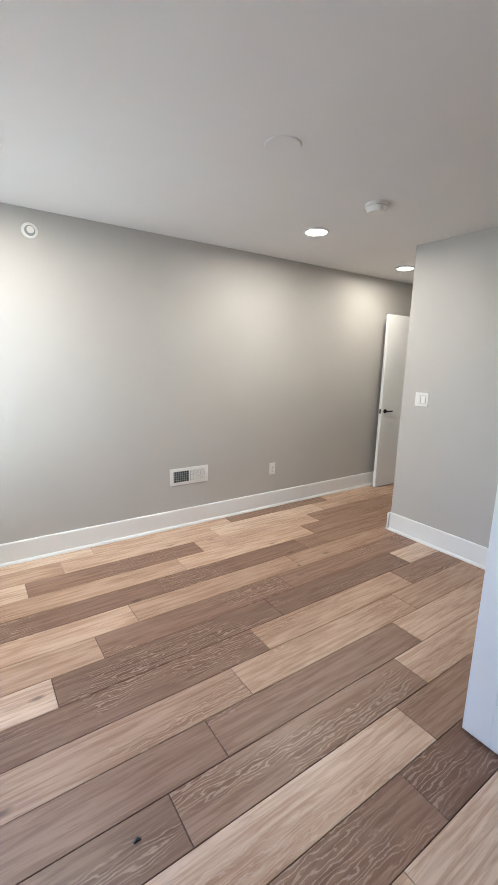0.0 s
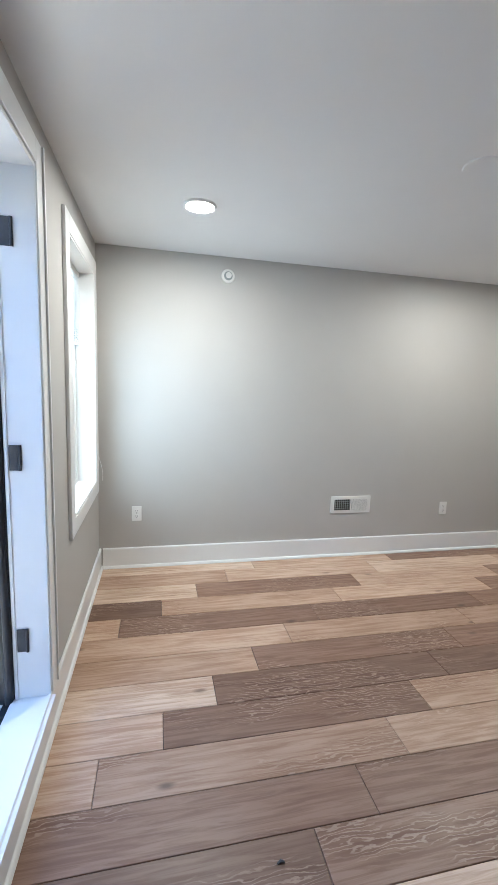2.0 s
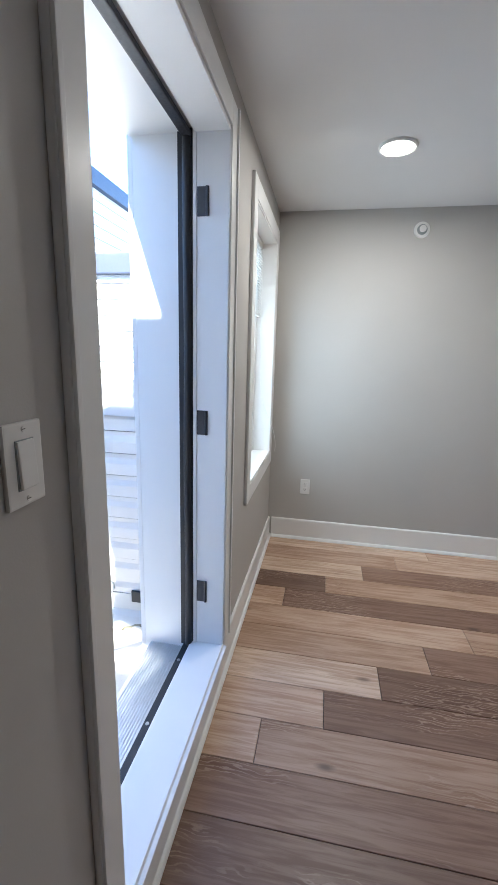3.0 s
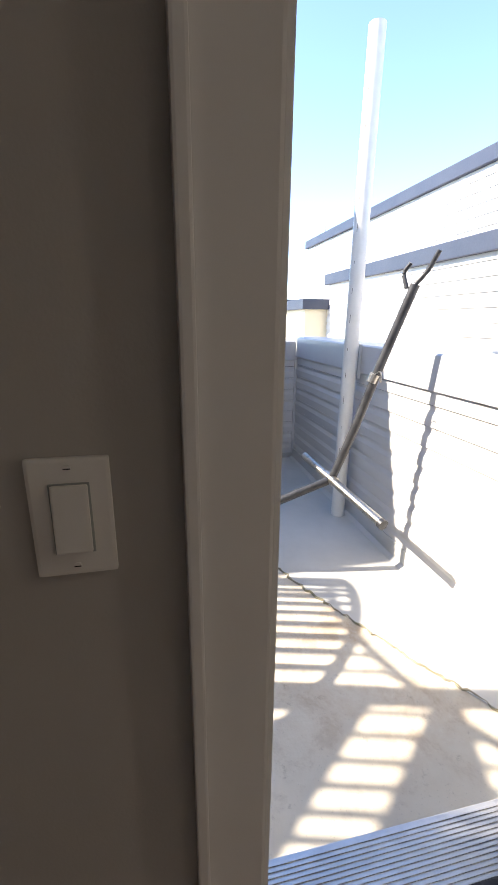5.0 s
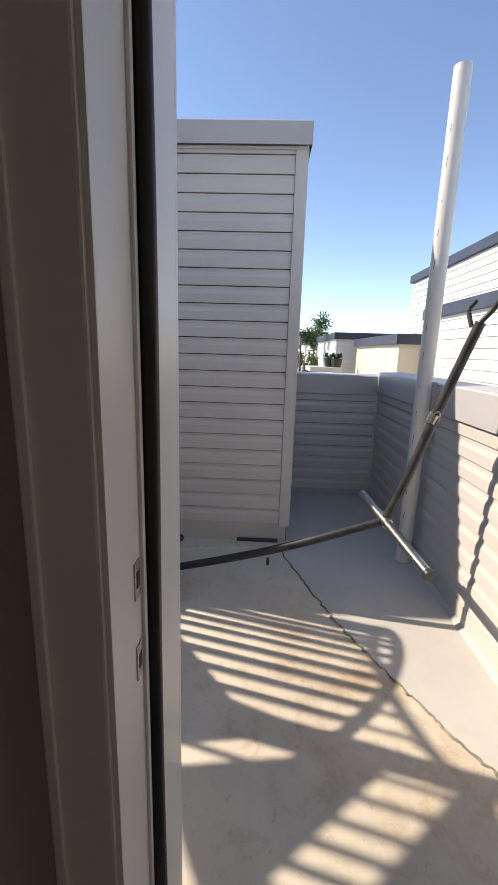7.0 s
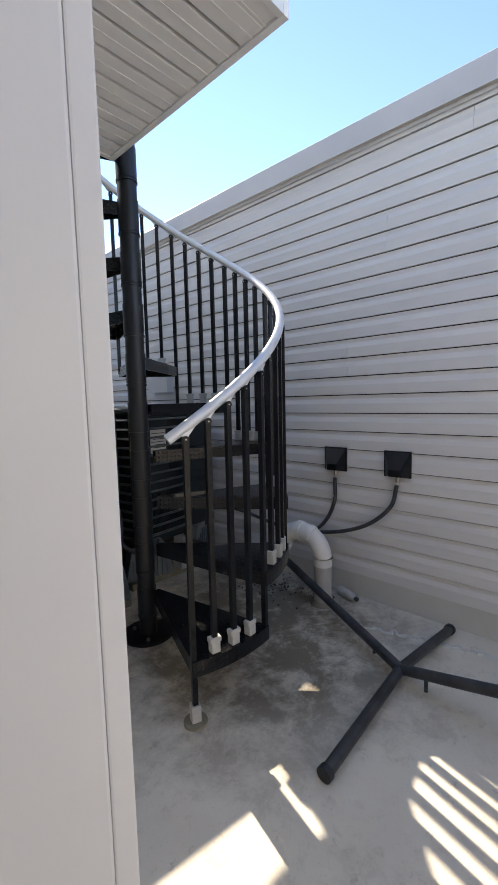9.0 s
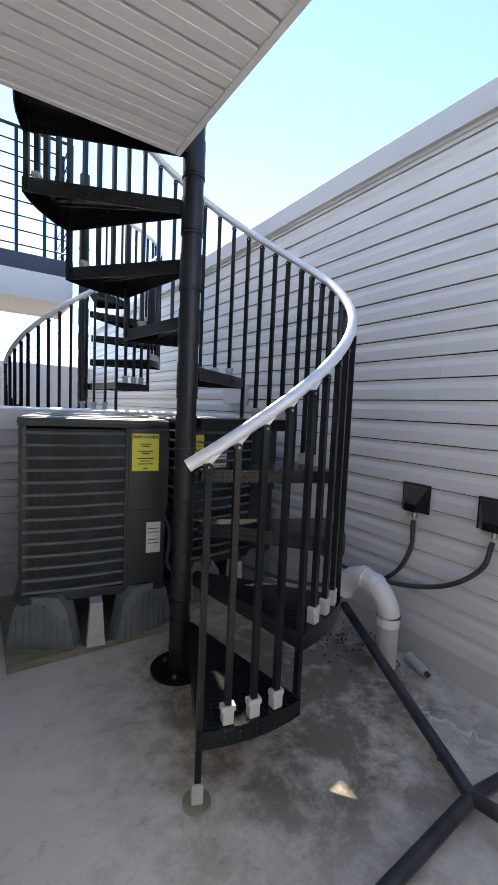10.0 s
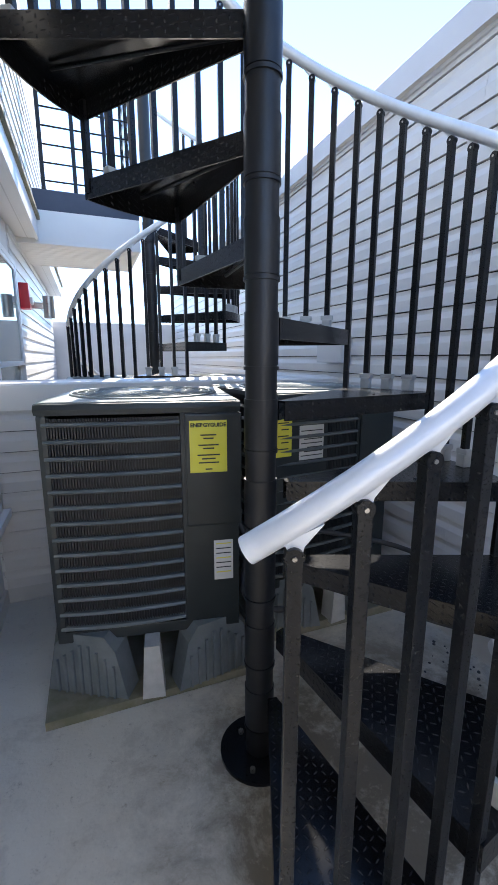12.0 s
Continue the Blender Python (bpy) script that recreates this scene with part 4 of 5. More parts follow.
    if labels:
        yl = s + 0.0135
        g = part("energy_label", box((-s + 0.055, yl - 0.001, h1 - 0.325), (-s + 0.22, yl, h1 - 0.09)), YELLOW, t, "yellow energy label with black heading")
        for k, (w, z) in enumerate(((0.07, 0.155), (0.045, 0.17), (0.09, 0.2), (0.05, 0.215), (0.10, 0.245), (0.06, 0.262), (0.09, 0.28), (0.03, 0.31))):
            part("print_line", box((-s + 0.137 - w / 2, yl, h1 - z - 0.003), (-s + 0.137 + w / 2, yl + 0.0008, h1 - z + 0.003)), INK, g)
        text = bpy.data.curves.new("label_words", "FONT")
        text.body = "ENERGYGUIDE"
        text.size, text.extrude, text.offset, text.align_x = 0.0235, 0.0003, 0.0009, "CENTER"
        text.materials.append(INK)
        w = new("label_words", text)
        w.parent = g
        w.matrix_basis = Matrix.Translation((-s + 0.137, yl + 0.0012, h1 - 0.118)) @ Euler((radians(90), 0, radians(180))).to_matrix().to_4x4()
        p = part("rating_label", box((-s + 0.03, s + 0.0005, h1 - 0.86), (-s + 0.12, s + 0.002, h1 - 0.66)), PAPER, t, "white rating label with fine print")
        for k in range(7):
            part("print_line", box((-s + 0.04, s + 0.002, h1 - 0.68 - k * 0.024), (-s + 0.11, s + 0.0026, h1 - 0.675 - k * 0.024)), INK if k % 3 else YELLOW, p)
    return t


structure("equipment_pad", box((-1.82, -2.29, PATIO), (-0.86, -1.315, PATIO + 0.045), 0.01, pose(0, 0, 0)), PAD, "mossy concrete pad under the air conditioner")
structure("equipment_pad", box((-2.87, -2.43, PATIO), (-1.94, -1.5, PATIO + 0.055), 0.01), PAD, "stained concrete pad under the second air conditioner")
condenser(-1.415, -1.80, -10, "large dark grey air conditioner with yellow energy label on plastic feet")
second = condenser(-2.385, -1.99, 6, "dark grey air conditioner behind the spiral stairs", labels=False)
part("service_panel", box((0.06, 0.40, 0.72), (0.42, 0.431, 1.37), 0.008), SHELL, second)
lab = part("energy_label", box((0.30, 0.431, 1.08), (0.405, 0.4325, 1.31)), YELLOW, second, "yellow energy label")
for k in range(5):
    part("print_line", box((0.32, 0.4325, 1.12 + k * 0.035), (0.385 - (k % 2) * 0.02, 0.4332, 1.126 + k * 0.035)), INK, lab)
lab = part("rating_label", box((0.09, 0.431, 1.05), (0.25, 0.4325, 1.24)), PAPER, second, "white rating label with fine print")
for k in range(7):
    part("print_line", box((0.10, 0.4325, 1.07 + k * 0.023), (0.24 - (k % 3) * 0.02, 0.4332, 1.075 + k * 0.023)), INK, lab)
condenser(-1.38, -3.6, 0, "grey air conditioner beyond the low dividing wall", labels=False)
condenser(-2.36, -3.6, 0, "grey air conditioner by the neighbouring stairs", labels=False)

# ---- pipes, boxes, cables ----
vent = thing("pvc_gooseneck", "white PVC vent pipe bent over in a gooseneck by the stairs", "pipe")
part("lower_pipe", tube((-2.75, -0.30, PATIO), (-2.75, -0.30, 0.16), 0.062, seg=28), PVCD, vent, "weathered lower pipe", True)
part("pipe_boot", tube((-2.75, -0.30, PATIO), (-2.75, -0.30, PATIO + 0.03), 0.095, 0.068, seg=24), PAD, vent, "dirty sealant collar", True)
arc = [(-2.75, -0.30, 0.14), (-2.75, -0.30, 0.2)]
for i in range(13):
    a = math.pi * i / 12 * 0.92
    arc.append((-2.75 + 0.05 * i / 12, -0.30 - 0.165 * (1 - math.cos(a)), 0.2 + 0.165 * math.sin(a)))
part("bend", sweep(bmesh.new(), arc, 0.066, 26), PVC, vent, "glossy white elbow fittings", True)
for i in (2, 7, 9, 14):
    a, b = Vector(arc[i - 1]), Vector(arc[i])
    d = (b - a).normalized() * 0.03
    part("socket", tube(b - d, b + d * 0.3, 0.073, seg=28), PVC, vent, "", True)
part("mouth", tube(Vector(arc[-1]) + Vector((0, 0, 0.002)), Vector(arc[-1]) - Vector((0, 0, 0.002)), 0.055, seg=24), DARK, vent)

tallp = thing("pvc_pipe", "tall white PVC pipe leaning against the parapet", "pipe")
part("pipe", tube((-2.75, 2.38, PATIO), (-2.68, 2.37, 3.29), 0.056, seg=32), PVC, tallp, "", True)
part("pipe_end", tube((-2.6805, 2.37, 3.289), (-2.68, 2.37, 3.2905), 0.047, seg=28), DARK, tallp)
for i in range(14):
    f = 0.12 + i * 0.06
    c = Vector((-2.75, 2.38, PATIO)).lerp(Vector((-2.68, 2.37, 3.29)), f)
    part("print_mark", box((-0.0015, -0.0566, -0.03), (0.0015, -0.056, 0.03 - (i % 3) * 0.02), 0, Matrix.Translation(c) @ pose(0, 0, 0, 0, 3.2, 38)), INK, tallp)

for y, z, turn in ((-0.343, 0.871, 0), (0.129, 0.871, 0)):
    b = thing("vent_hood", "black wall vent hood on the siding with a cable below", "vent", "black hoods on the tall wall", at=(BX + 0.012, y, z))
    part("back_plate", box((0, -0.092, -0.088), (0.018, 0.092, 0.088), 0.004), BLACK, b)
    bm = bmesh.new()
    v = [bm.verts.new(p) for p in ((0.018, -0.085, 0.08), (0.018, 0.085, 0.08), (0.018, 0.085, -0.08), (0.018, -0.085, -0.08), (0.085, -0.03, -0.03), (0.085, 0.05, -0.03), (0.085, 0.05, -0.075), (0.085, -0.03, -0.075))]
    for f in ((0, 1, 5, 4), (1, 2, 6, 5), (2, 3, 7, 6), (3, 0, 4, 7), (4, 5, 6, 7)):
        bm.faces.new([v[i] for i in f])
    bmesh.ops.recalc_face_normals(bm, faces=bm.faces[:])
    part("hood", bm, BLACK, b)
    part("conduit_nipple", tube((0.03, 0.01, -0.075), (0.03, 0.01, -0.12), 0.013, seg=12), STEEL, b, "", True)
cab1 = thing("cable", "dark cable curving down from the first vent hood", "cable")
part("cable", sweep(bmesh.new(), smooth_line([(BX + 0.04, -0.338, 0.73), (BX + 0.04, -0.35, 0.53), (BX + 0.06, -0.46, 0.34), (BX + 0.12, -0.7, 0.2), (BX + 0.3, -1.1, 0.1), (BX + 0.5, -1.5, 0.12)], 8), 0.014, 10), CABLE, cab1, "", True)
cab2 = thing("cable", "dark cable sweeping from the second vent hood behind the stairs", "cable")
part("cable", sweep(bmesh.new(), smooth_line([(BX + 0.04, 0.134, 0.73), (BX + 0.05, 0.09, 0.57), (BX + 0.06, -0.1, 0.41), (BX + 0.07, -0.4, 0.31), (BX + 0.14, -0.75, 0.3), (BX + 0.3, -1.25, 0.42), (-2.2, -1.6, 0.5)], 8), 0.014, 10), CABLE, cab2, "", True)
cab3 = thing("cable", "insulated line looping from the air conditioner", "cable")
part("cable", sweep(bmesh.new(), smooth_line([(-1.78, -1.62, 0.75), (-1.86, -1.5, 0.5), (-1.8, -1.35, 0.3), (-2.0, -1.3, 0.2), (-2.2, -1.5, 0.2)], 8), 0.016, 10), CABLE, cab3, "", True)
bottle = thing("crushed_bottle", "crushed clear plastic bottle by the wall foot", "bottle", at=(-2.92, -0.2, PATIO + 0.035), turn=70)
part("body", sweep(bmesh.new(), [(-0.1, 0, 0), (-0.08, 0, 0.003), (-0.03, 0, -0.004), (0.02, 0, 0.004), (0.06, 0, 0), (0.085, 0, 0)], [0.012, 0.034, 0.03, 0.033, 0.028, 0.013], 12), PVCD, bottle, "", True)
part("cap", tube((0.085, 0, 0), (0.105, 0, 0), 0.015, seg=12), CABLE, bottle)
pile = thing("debris_pile", "dark wet debris and a loose teal fitting under the stairs", "debris")
rng = random.Random(4)
bm = bmesh.new()
for i in range(170):
    a, r = rng.random() * 6.28, rng.random() ** 0.8 * 0.5
    s = rng.random() * 0.008 + 0.002
    res = bmesh.ops.create_icosphere(bm, subdivisions=1, radius=s)
    bmesh.ops.transform(bm, matrix=pose(-2.78 + r * math.cos(a) * 0.6, -0.72 + r * math.sin(a), PATIO + s * 0.15, rng.random() * 90, rng.random() * 90, 0), verts=res["verts"])
part("debris", bm, CABLE, pile, "", kind="stuff")


# ---- hammock stand ----
def hammock_stand():
    t = thing("hammock_stand", "dark steel hammock stand lying askew on the terrace, one arm raised", "hammock stand", kind="")
    J1 = (-2.31, 0.455, PATIO + 0.06)
    J2 = (-2.044, 1.98, 0.493)
    part("beam", sweep(bmesh.new(), smooth_line([J1, (-2.22, 0.95, 0.08), (-2.1, 1.42, 0.27), J2], 6), 0.027, 16), GUN, t, "long base beam", True)
    c1 = part("cross_foot", sweep(bmesh.new(), [(-2.90, 0.507, PATIO + 0.032), J1, (-1.58, 0.482, PATIO + 0.032)], 0.026, 16), GUN, t, "black cross foot", True)
    part("end_cap", tube((-1.58, 0.482, PATIO + 0.032), (-1.553, 0.481, PATIO + 0.031), 0.032, seg=16), RUBBER, c1, "", True)
    part("end_cap", tube((-2.90, 0.507, PATIO + 0.032), (-2.925, 0.508, PATIO + 0.031), 0.032, seg=16), RUBBER, c1, "", True)
    c2 = part("cross_foot", tube((-2.38, 1.91, 0.55), (-1.56, 2.07, 0.413), 0.028, seg=18), STEEL, t, "silver cross foot held off the floor", True)
    part("end_cap", tube((-1.56, 2.07, 0.413), (-1.535, 2.075, 0.408), 0.031, seg=16), GUN, c2, "", True)
    part("collar", tube((-2.1, 1.968, 0.503), (-2.0, 1.988, 0.486), 0.034, seg=18), STEEL, c2, "", True)
    arm = part("arm", sweep(bmesh.new(), smooth_line([J2, (-1.99, 2.07, 0.8), (-1.9, 2.18, 1.27), (-1.81, 2.28, 1.68)], 6), 0.026, 16), GUN, t, "raised arm leaning on the parapet", True)
    part("hook", sweep(bmesh.new(), smooth_line([(-1.84, 2.25, 1.66), (-1.865, 2.24, 1.74), (-1.84, 2.26, 1.79)], 5), 0.012, 10), GUN, arm, "", True)
    part("hook", sweep(bmesh.new(), smooth_line([(-1.81, 2.28, 1.68), (-1.77, 2.32, 1.75), (-1.72, 2.34, 1.84)], 5), 0.013, 10), GUN, arm, "", True)
    part("clamp", tube((-1.93, 2.14, 1.14), (-1.92, 2.155, 1.19), 0.032, seg=16), STEEL, arm, "", True)
    part("wire_hook", sweep(bmesh.new(), smooth_line([(-1.92, 2.14, 1.18), (-1.86, 2.15, 1.21), (-1.84, 2.15, 1.18), (-1.85, 2.15, 1.15)], 5), 0.004, 8), STEEL, arm, "", True)
    part("arm", tube(J1, (-2.80, -0.69, 0.08), 0.028, seg=18), GUN, t, "black arm lying towards the stairs", True)
    part("clamp_bolt", tube((-2.27, 0.6, -0.04), (-2.27, 0.6, -0.11), 0.010, seg=8), GUN, t, "", True)
    part("clamp_bolt", tube((-2.1, 1.26, 0.17), (-2.1, 1.26, 0.12), 0.010, seg=8), GUN, t, "", True)
    part("clamp_bolt", tube((-2.395, 0.27, -0.03), (-2.395, 0.27, -0.11), 0.010, seg=8), GUN, t, "", True)
    return t


hammock_stand()

# ---- floor cracks and dirt ----
cr = thing("floor_crack", "rough patched crack running over the terrace floor", "crack", kind="structure")
cpts = [(x, y, PATIO + 0.004) for x, y in SEAM]
line = smooth_line(cpts, 14)
line = [p + Vector((rng.uniform(-0.012, 0.012), rng.uniform(-0.012, 0.012), 0)) for p in line]
part("crack", sweep(bmesh.new(), line, [0.003 + rng.random() * 0.006 for p in line], 6), PAD, cr)
cr2 = thing("floor_patch", "rough pale mortar ridge at the wall foot", "crack", kind="structure")
l2 = [p + Vector((rng.uniform(-0.02, 0.02), rng.uniform(-0.015, 0.015), 0)) for p in smooth_line([(-2.62, 0.0, PATIO), (-2.72, 0.3, PATIO), (-2.8, 0.6, PATIO), (-2.86, 1.1, PATIO)], 14)]
part("ridge", sweep(bmesh.new(), l2, [0.005 + rng.random() * 0.012 for p in l2], 6), MEMBRANE, cr2)

# ---- house fixtures outside ----
window_unit(BAY + 0.02, -2.40, -1.02, 0.53, 2.35, GREENGLASS, False, False, "window_2", label="white framed outside window with dim green reflections")
window_unit(BAY + 0.02, -4.15, -2.83, 0.5, 2.32, GREENGLASS, False, False, "window_3", label="white framed window of the next unit")
ws = thing("window_ledge", "white projecting ledge under the outside window", "window ledge", kind="structure")
part("ledge", box((BAY - 0.10, -2.44, 0.48), (BAY, -0.98, 0.528), 0.006), TRIM, ws)
alarm = thing("fire_strobe", "red fire alarm strobe on the next unit's wall", "alarm")
part("housing", box((BAY - 0.11, -4.65, 1.95), (BAY - 0.02, -4.5, 2.2), 0.01), RED, alarm)
part("lens", box((BAY - 0.135, -4.62, 2.0), (BAY - 0.11, -4.53, 2.07), 0.008), PLASTIC, alarm)
porch = thing("soffit_light", "round grey metal soffit light, switched off, under the balcony", "ceiling light", at=(-0.88, -0.12, 2.634))
part("rim", sweep(bmesh.new(), [(0.11 * math.cos(i * math.tau / 40), 0.11 * math.sin(i * math.tau / 40), -0.016) for i in range(41)], 0.016, 10, False), STEEL, porch, "", True)
part("housing", tube((0, 0, -0.02), (0, 0, 0.004), 0.108, seg=40), GUN, porch, "", True)
part("lens", tube((0, 0, -0.028), (0, 0, -0.018), 0.09, 0.1, seg=36), PVCD, porch, "dim textured lens", True)
wl = thing("wall_light", "cylindrical metal wall light beside the strobe", "wall light")
part("shade", tube((XO - 0.4, -5.0, 1.9), (XO - 0.4, -5.0, 2.14), 0.06, seg=20), STEEL, wl, "", True)
part("bracket_arm", tube((XO - 0.35, -5.0, 2.05), (BAY, -5.0, 2.05), 0.02, seg=12), STEEL, wl, "", True)
part("arm", box((XO - 0.36, -5.02, 2.0), (XO - 0.22, -4.98, 2.05), 0.004), STEEL, wl)
metre = thing("junction_box", "small grey junction box on the far siding", "electrical box")
part("box", box((BX + 0.012, -2.66, 1.42), (BX + 0.1, -2.3, 1.62), 0.008), CAPM, metre)

# ---- fixtures in the room ----


def downlight(x, y, watts):
    t = thing("ceiling_light", "round white recessed ceiling light, switched on", "ceiling light", "recessed lights in the ceiling", at=(x, y, CEILZ))
    ring = [(0.082 * math.cos(i * math.tau / 40), 0.082 * math.sin(i * math.tau / 40), -0.005) for i in range(41)]
    part("trim_ring", sweep(bmesh.new(), ring, 0.009, 8, False), TRIM, t, "", True)
    part("lens", tube((0, 0, -0.008), (0, 0, -0.001), 0.076, seg=36), LAMP, t, "glowing warm lens")
    d = bpy.data.lights.new("lamp", "AREA")
    d.shape, d.size, d.energy, d.color = "DISK", 0.14, watts, (1.0, 0.90, 0.79)
    o = new("lamp", d)
    o.parent = t
    o.matrix_basis = Matrix.Translation((0, 0, -0.02))


for x, y, watts in ((0.61, 2.645, 1.3), (2.705, 2.70, 1.0), (4.21, 3.02, 0.4)):
    downlight(x, y, watts)
cover = thing("blank_cover", "round white blank cover plate on the ceiling", "ceiling plate", at=(1.73, 1.88, CEILZ))
part("plate", tube((0, 0, -0.005), (0, 0, 0), 0.080, 0.084, seg=40), CEIL, cover, "", False)
det = thing("smoke_detector", "round white smoke detector on the ceiling", "smoke detector", at=(2.62, 2.085, CEILZ))
part("base", tube((0, 0, -0.018), (0, 0, 0), 0.07, seg=36), PLASTIC, det)
part("body", tube((0, 0, -0.048), (0, 0, -0.02), 0.05, 0.066, seg=36), PLASTIC, det)
part("slot_ring", tube((0, 0, -0.022), (0, 0, -0.018), 0.062, seg=36), DARK, det)
sp = thing("wall_sprinkler", "white round sidewall sprinkler head", "sprinkler", at=(0.911, VY, 2.3))
part("escutcheon", tube((0, -0.001, 0), (0, -0.012, 0), 0.052, 0.046, seg=36), PLASTIC, sp)
part("recess", tube((0, -0.012, 0), (0, -0.0135, 0), 0.033, seg=28), SHELLT, sp)
part("nozzle", tube((0, -0.012, 0), (0, -0.035, 0), 0.013, seg=16), STEEL, sp, "", True)
part("deflector", tube((0, -0.035, 0), (0, -0.038, 0), 0.022, seg=16), PLASTIC, sp)
for a in (0, 120, 240):
    part("strut", tube((0.014 * math.cos(radians(a)), -0.012, 0.014 * math.sin(radians(a))), (0.018 * math.cos(radians(a)), -0.036, 0.018 * math.sin(radians(a))), 0.003, seg=8), PLASTIC, sp)

reg = thing("air_register", "white wall register with dark angled vanes, half open", "air vent", at=(2.065, VY, 0.4685))
part("frame", box((-0.189, -0.008, -0.0765), (0.189, 0, 0.0765), 0.004), PLASTIC, reg)
part("opening", box((-0.155, -0.0095, -0.048), (0.155, -0.0075, 0.048)), DARK, reg)
part("centre_bar", box((-0.006, -0.013, -0.05), (0.006, -0.009, 0.05), 0.001), PLASTIC, reg)
for i in range(21):
    x = 0.012 + i * 0.0071
    part("vane", box((x - 0.0022, -0.013, -0.048), (x + 0.0022, -0.009, 0.048)), PLASTIC, reg)
for i in range(8):
    x = -0.146 + i * 0.019
    part("vane", box((x - 0.0012, -0.0125, -0.048), (x + 0.0012, -0.009, 0.048)), SHELLT, reg)
for i in range(4):
    z = -0.03 + i * 0.02
    part("cross_vane", box((-0.153, -0.0115, z - 0.0015), (-0.008, -0.009, z + 0.0015)), SHELLT, reg)
part("lever", box((0.158, -0.016, -0.012), (0.166, -0.008, 0.012), 0.002), PLASTIC, reg)


def outlet(x, z):
    t = thing("wall_outlet", "white duplex wall outlet", "electrical outlet", "outlets on the long wall", at=(x, VY, z))
    part("plate", box((-0.037, -0.006, -0.06), (0.037, 0, 0.06), 0.003), PLASTIC, t)
    for dz in (-0.022, 0.022):
        s = part("socket", box((-0.017, -0.008, dz - 0.015), (0.017, -0.006, dz + 0.015), 0.001), PLASTIC, t)
        for dx in (-0.007, 0.007):
            part("slot", box((dx - 0.0012, -0.0086, dz - 0.003), (dx + 0.0012, -0.0078, dz + 0.007)), DARK, s)
        part("slot", tube((0, -0.0078, dz - 0.009), (0, -0.0086, dz - 0.009), 0.0025, seg=8), DARK, s)
    part("screw", tube((0, -0.006, 0), (0, -0.0075, 0), 0.003, seg=8), STEEL, t)


outlet(0.235, 0.442)
outlet(3.005, 0.41)


def rocker(at, turn, gangs, label):
    t = thing("light_switch", label, "light switch", at=at, turn=turn)
    w = 0.0355 + 0.023 * (gangs - 1)
    part("plate", box((-w, -0.007, -0.0575), (w, 0, 0.0575), 0.0035), PLASTIC, t)
    for g in range(gangs):
        cx = (g - (gangs - 1) / 2) * 0.046
        part("switch_recess", box((cx - 0.0175, -0.0085, -0.0345), (cx + 0.0175, -0.0065, 0.0345), 0.001), SHELLT, t)
        part("rocker", box((cx - 0.0158, -0.0125, -0.0325), (cx + 0.0158, -0.008, 0.0325), 0.002, pose(0, 0, 0, -3, 0, 0)), PLASTIC, t)
        for z in (-0.048, 0.048):
            s = part("screw", tube((cx, -0.0065, z), (cx, -0.0085, z), 0.0036, seg=12), PLASTIC, t)
            part("screw_slot", box((cx - 0.003, -0.0089, z - 0.0005), (cx + 0.003, -0.0084, z + 0.0005)), DARK, s)


rocker((XI, 0.82, 1.308), 90, 1, "white single rocker light switch beside the patio doorway")
rocker((PX, 2.28, 1.213), -90, 2, "white double rocker light switch on the partition")


def panel_door(name, label, at, turn, width=0.76, handle_z=0.93, lever=True):
    """A white two-panel leaf; hinge at the origin, leaf along +x, faces along y."""
    t = thing(name, label, "door", at=at, turn=turn)
    h = 2.03
    part("leaf", box((0, -0.015, 0), (width, 0.015, h), 0.002), TRIM, t)
    for s in (-1, 1):
        y0, y1 = (-0.0195, -0.015) if s < 0 else (0.015, 0.0195)
        for lo, hi in (((0, y0, 0), (0.11, y1, h)), ((width - 0.11, y0, 0), (width, y1, h)), ((0.11, y0, 0), (width - 0.11, y1, 0.2)), ((0.11, y0, 0.86), (width - 0.11, y1, 1.0)), ((0.11, y0, h - 0.12), (width - 0.11, y1, h))):
            part("stile_and_rail", box(lo, hi, 0.0015), TRIM, t)
    for s in (-1, 1):
        k = part("rosette", tube((width - 0.06, s * 0.019, handle_z), (width - 0.06, s * 0.03, handle_z), 0.026, 0.023, 24), BLACK, t, "", True)
        part("spindle", tube((width - 0.06, s * 0.03, handle_z), (width - 0.06, s * 0.06, handle_z), 0.009, seg=12), BLACK, k, "", True)
        if lever:
            part("lever", box((width - 0.16, s * 0.052 - 0.005, handle_z - 0.008), (width - 0.05, s * 0.052 + 0.005, handle_z + 0.008), 0.004), BLACK, k, "black lever handle")
        else:
            part("knob", tube((width - 0.06, s * 0.05, handle_z), (width - 0.06, s * 0.075, handle_z), 0.02, 0.026, 20), BLACK, k, "black round knob", True)
    part("latch_plate", box((width - 0.0005, -0.011, handle_z - 0.028), (width + 0.001, 0.011, handle_z + 0.028)), BLACK, t)
    for z in (0.25, 1.0, 1.8):
        part("hinge", box((-0.002, -0.02, z - 0.045), (0.0, 0.02, z + 0.045)), BLACK, t)
    return t


panel_door("door_2", "white two-panel door standing open along the passage wall, black lever", (5.26, 3.38, 0.012), 178.5)
panel_door("door_3", "white two-panel closet door standing open near the entry, black lever", (2.062, 0.158, 0.012), 89, 0.78, 0.9)

# ---- beyond the terrace ----


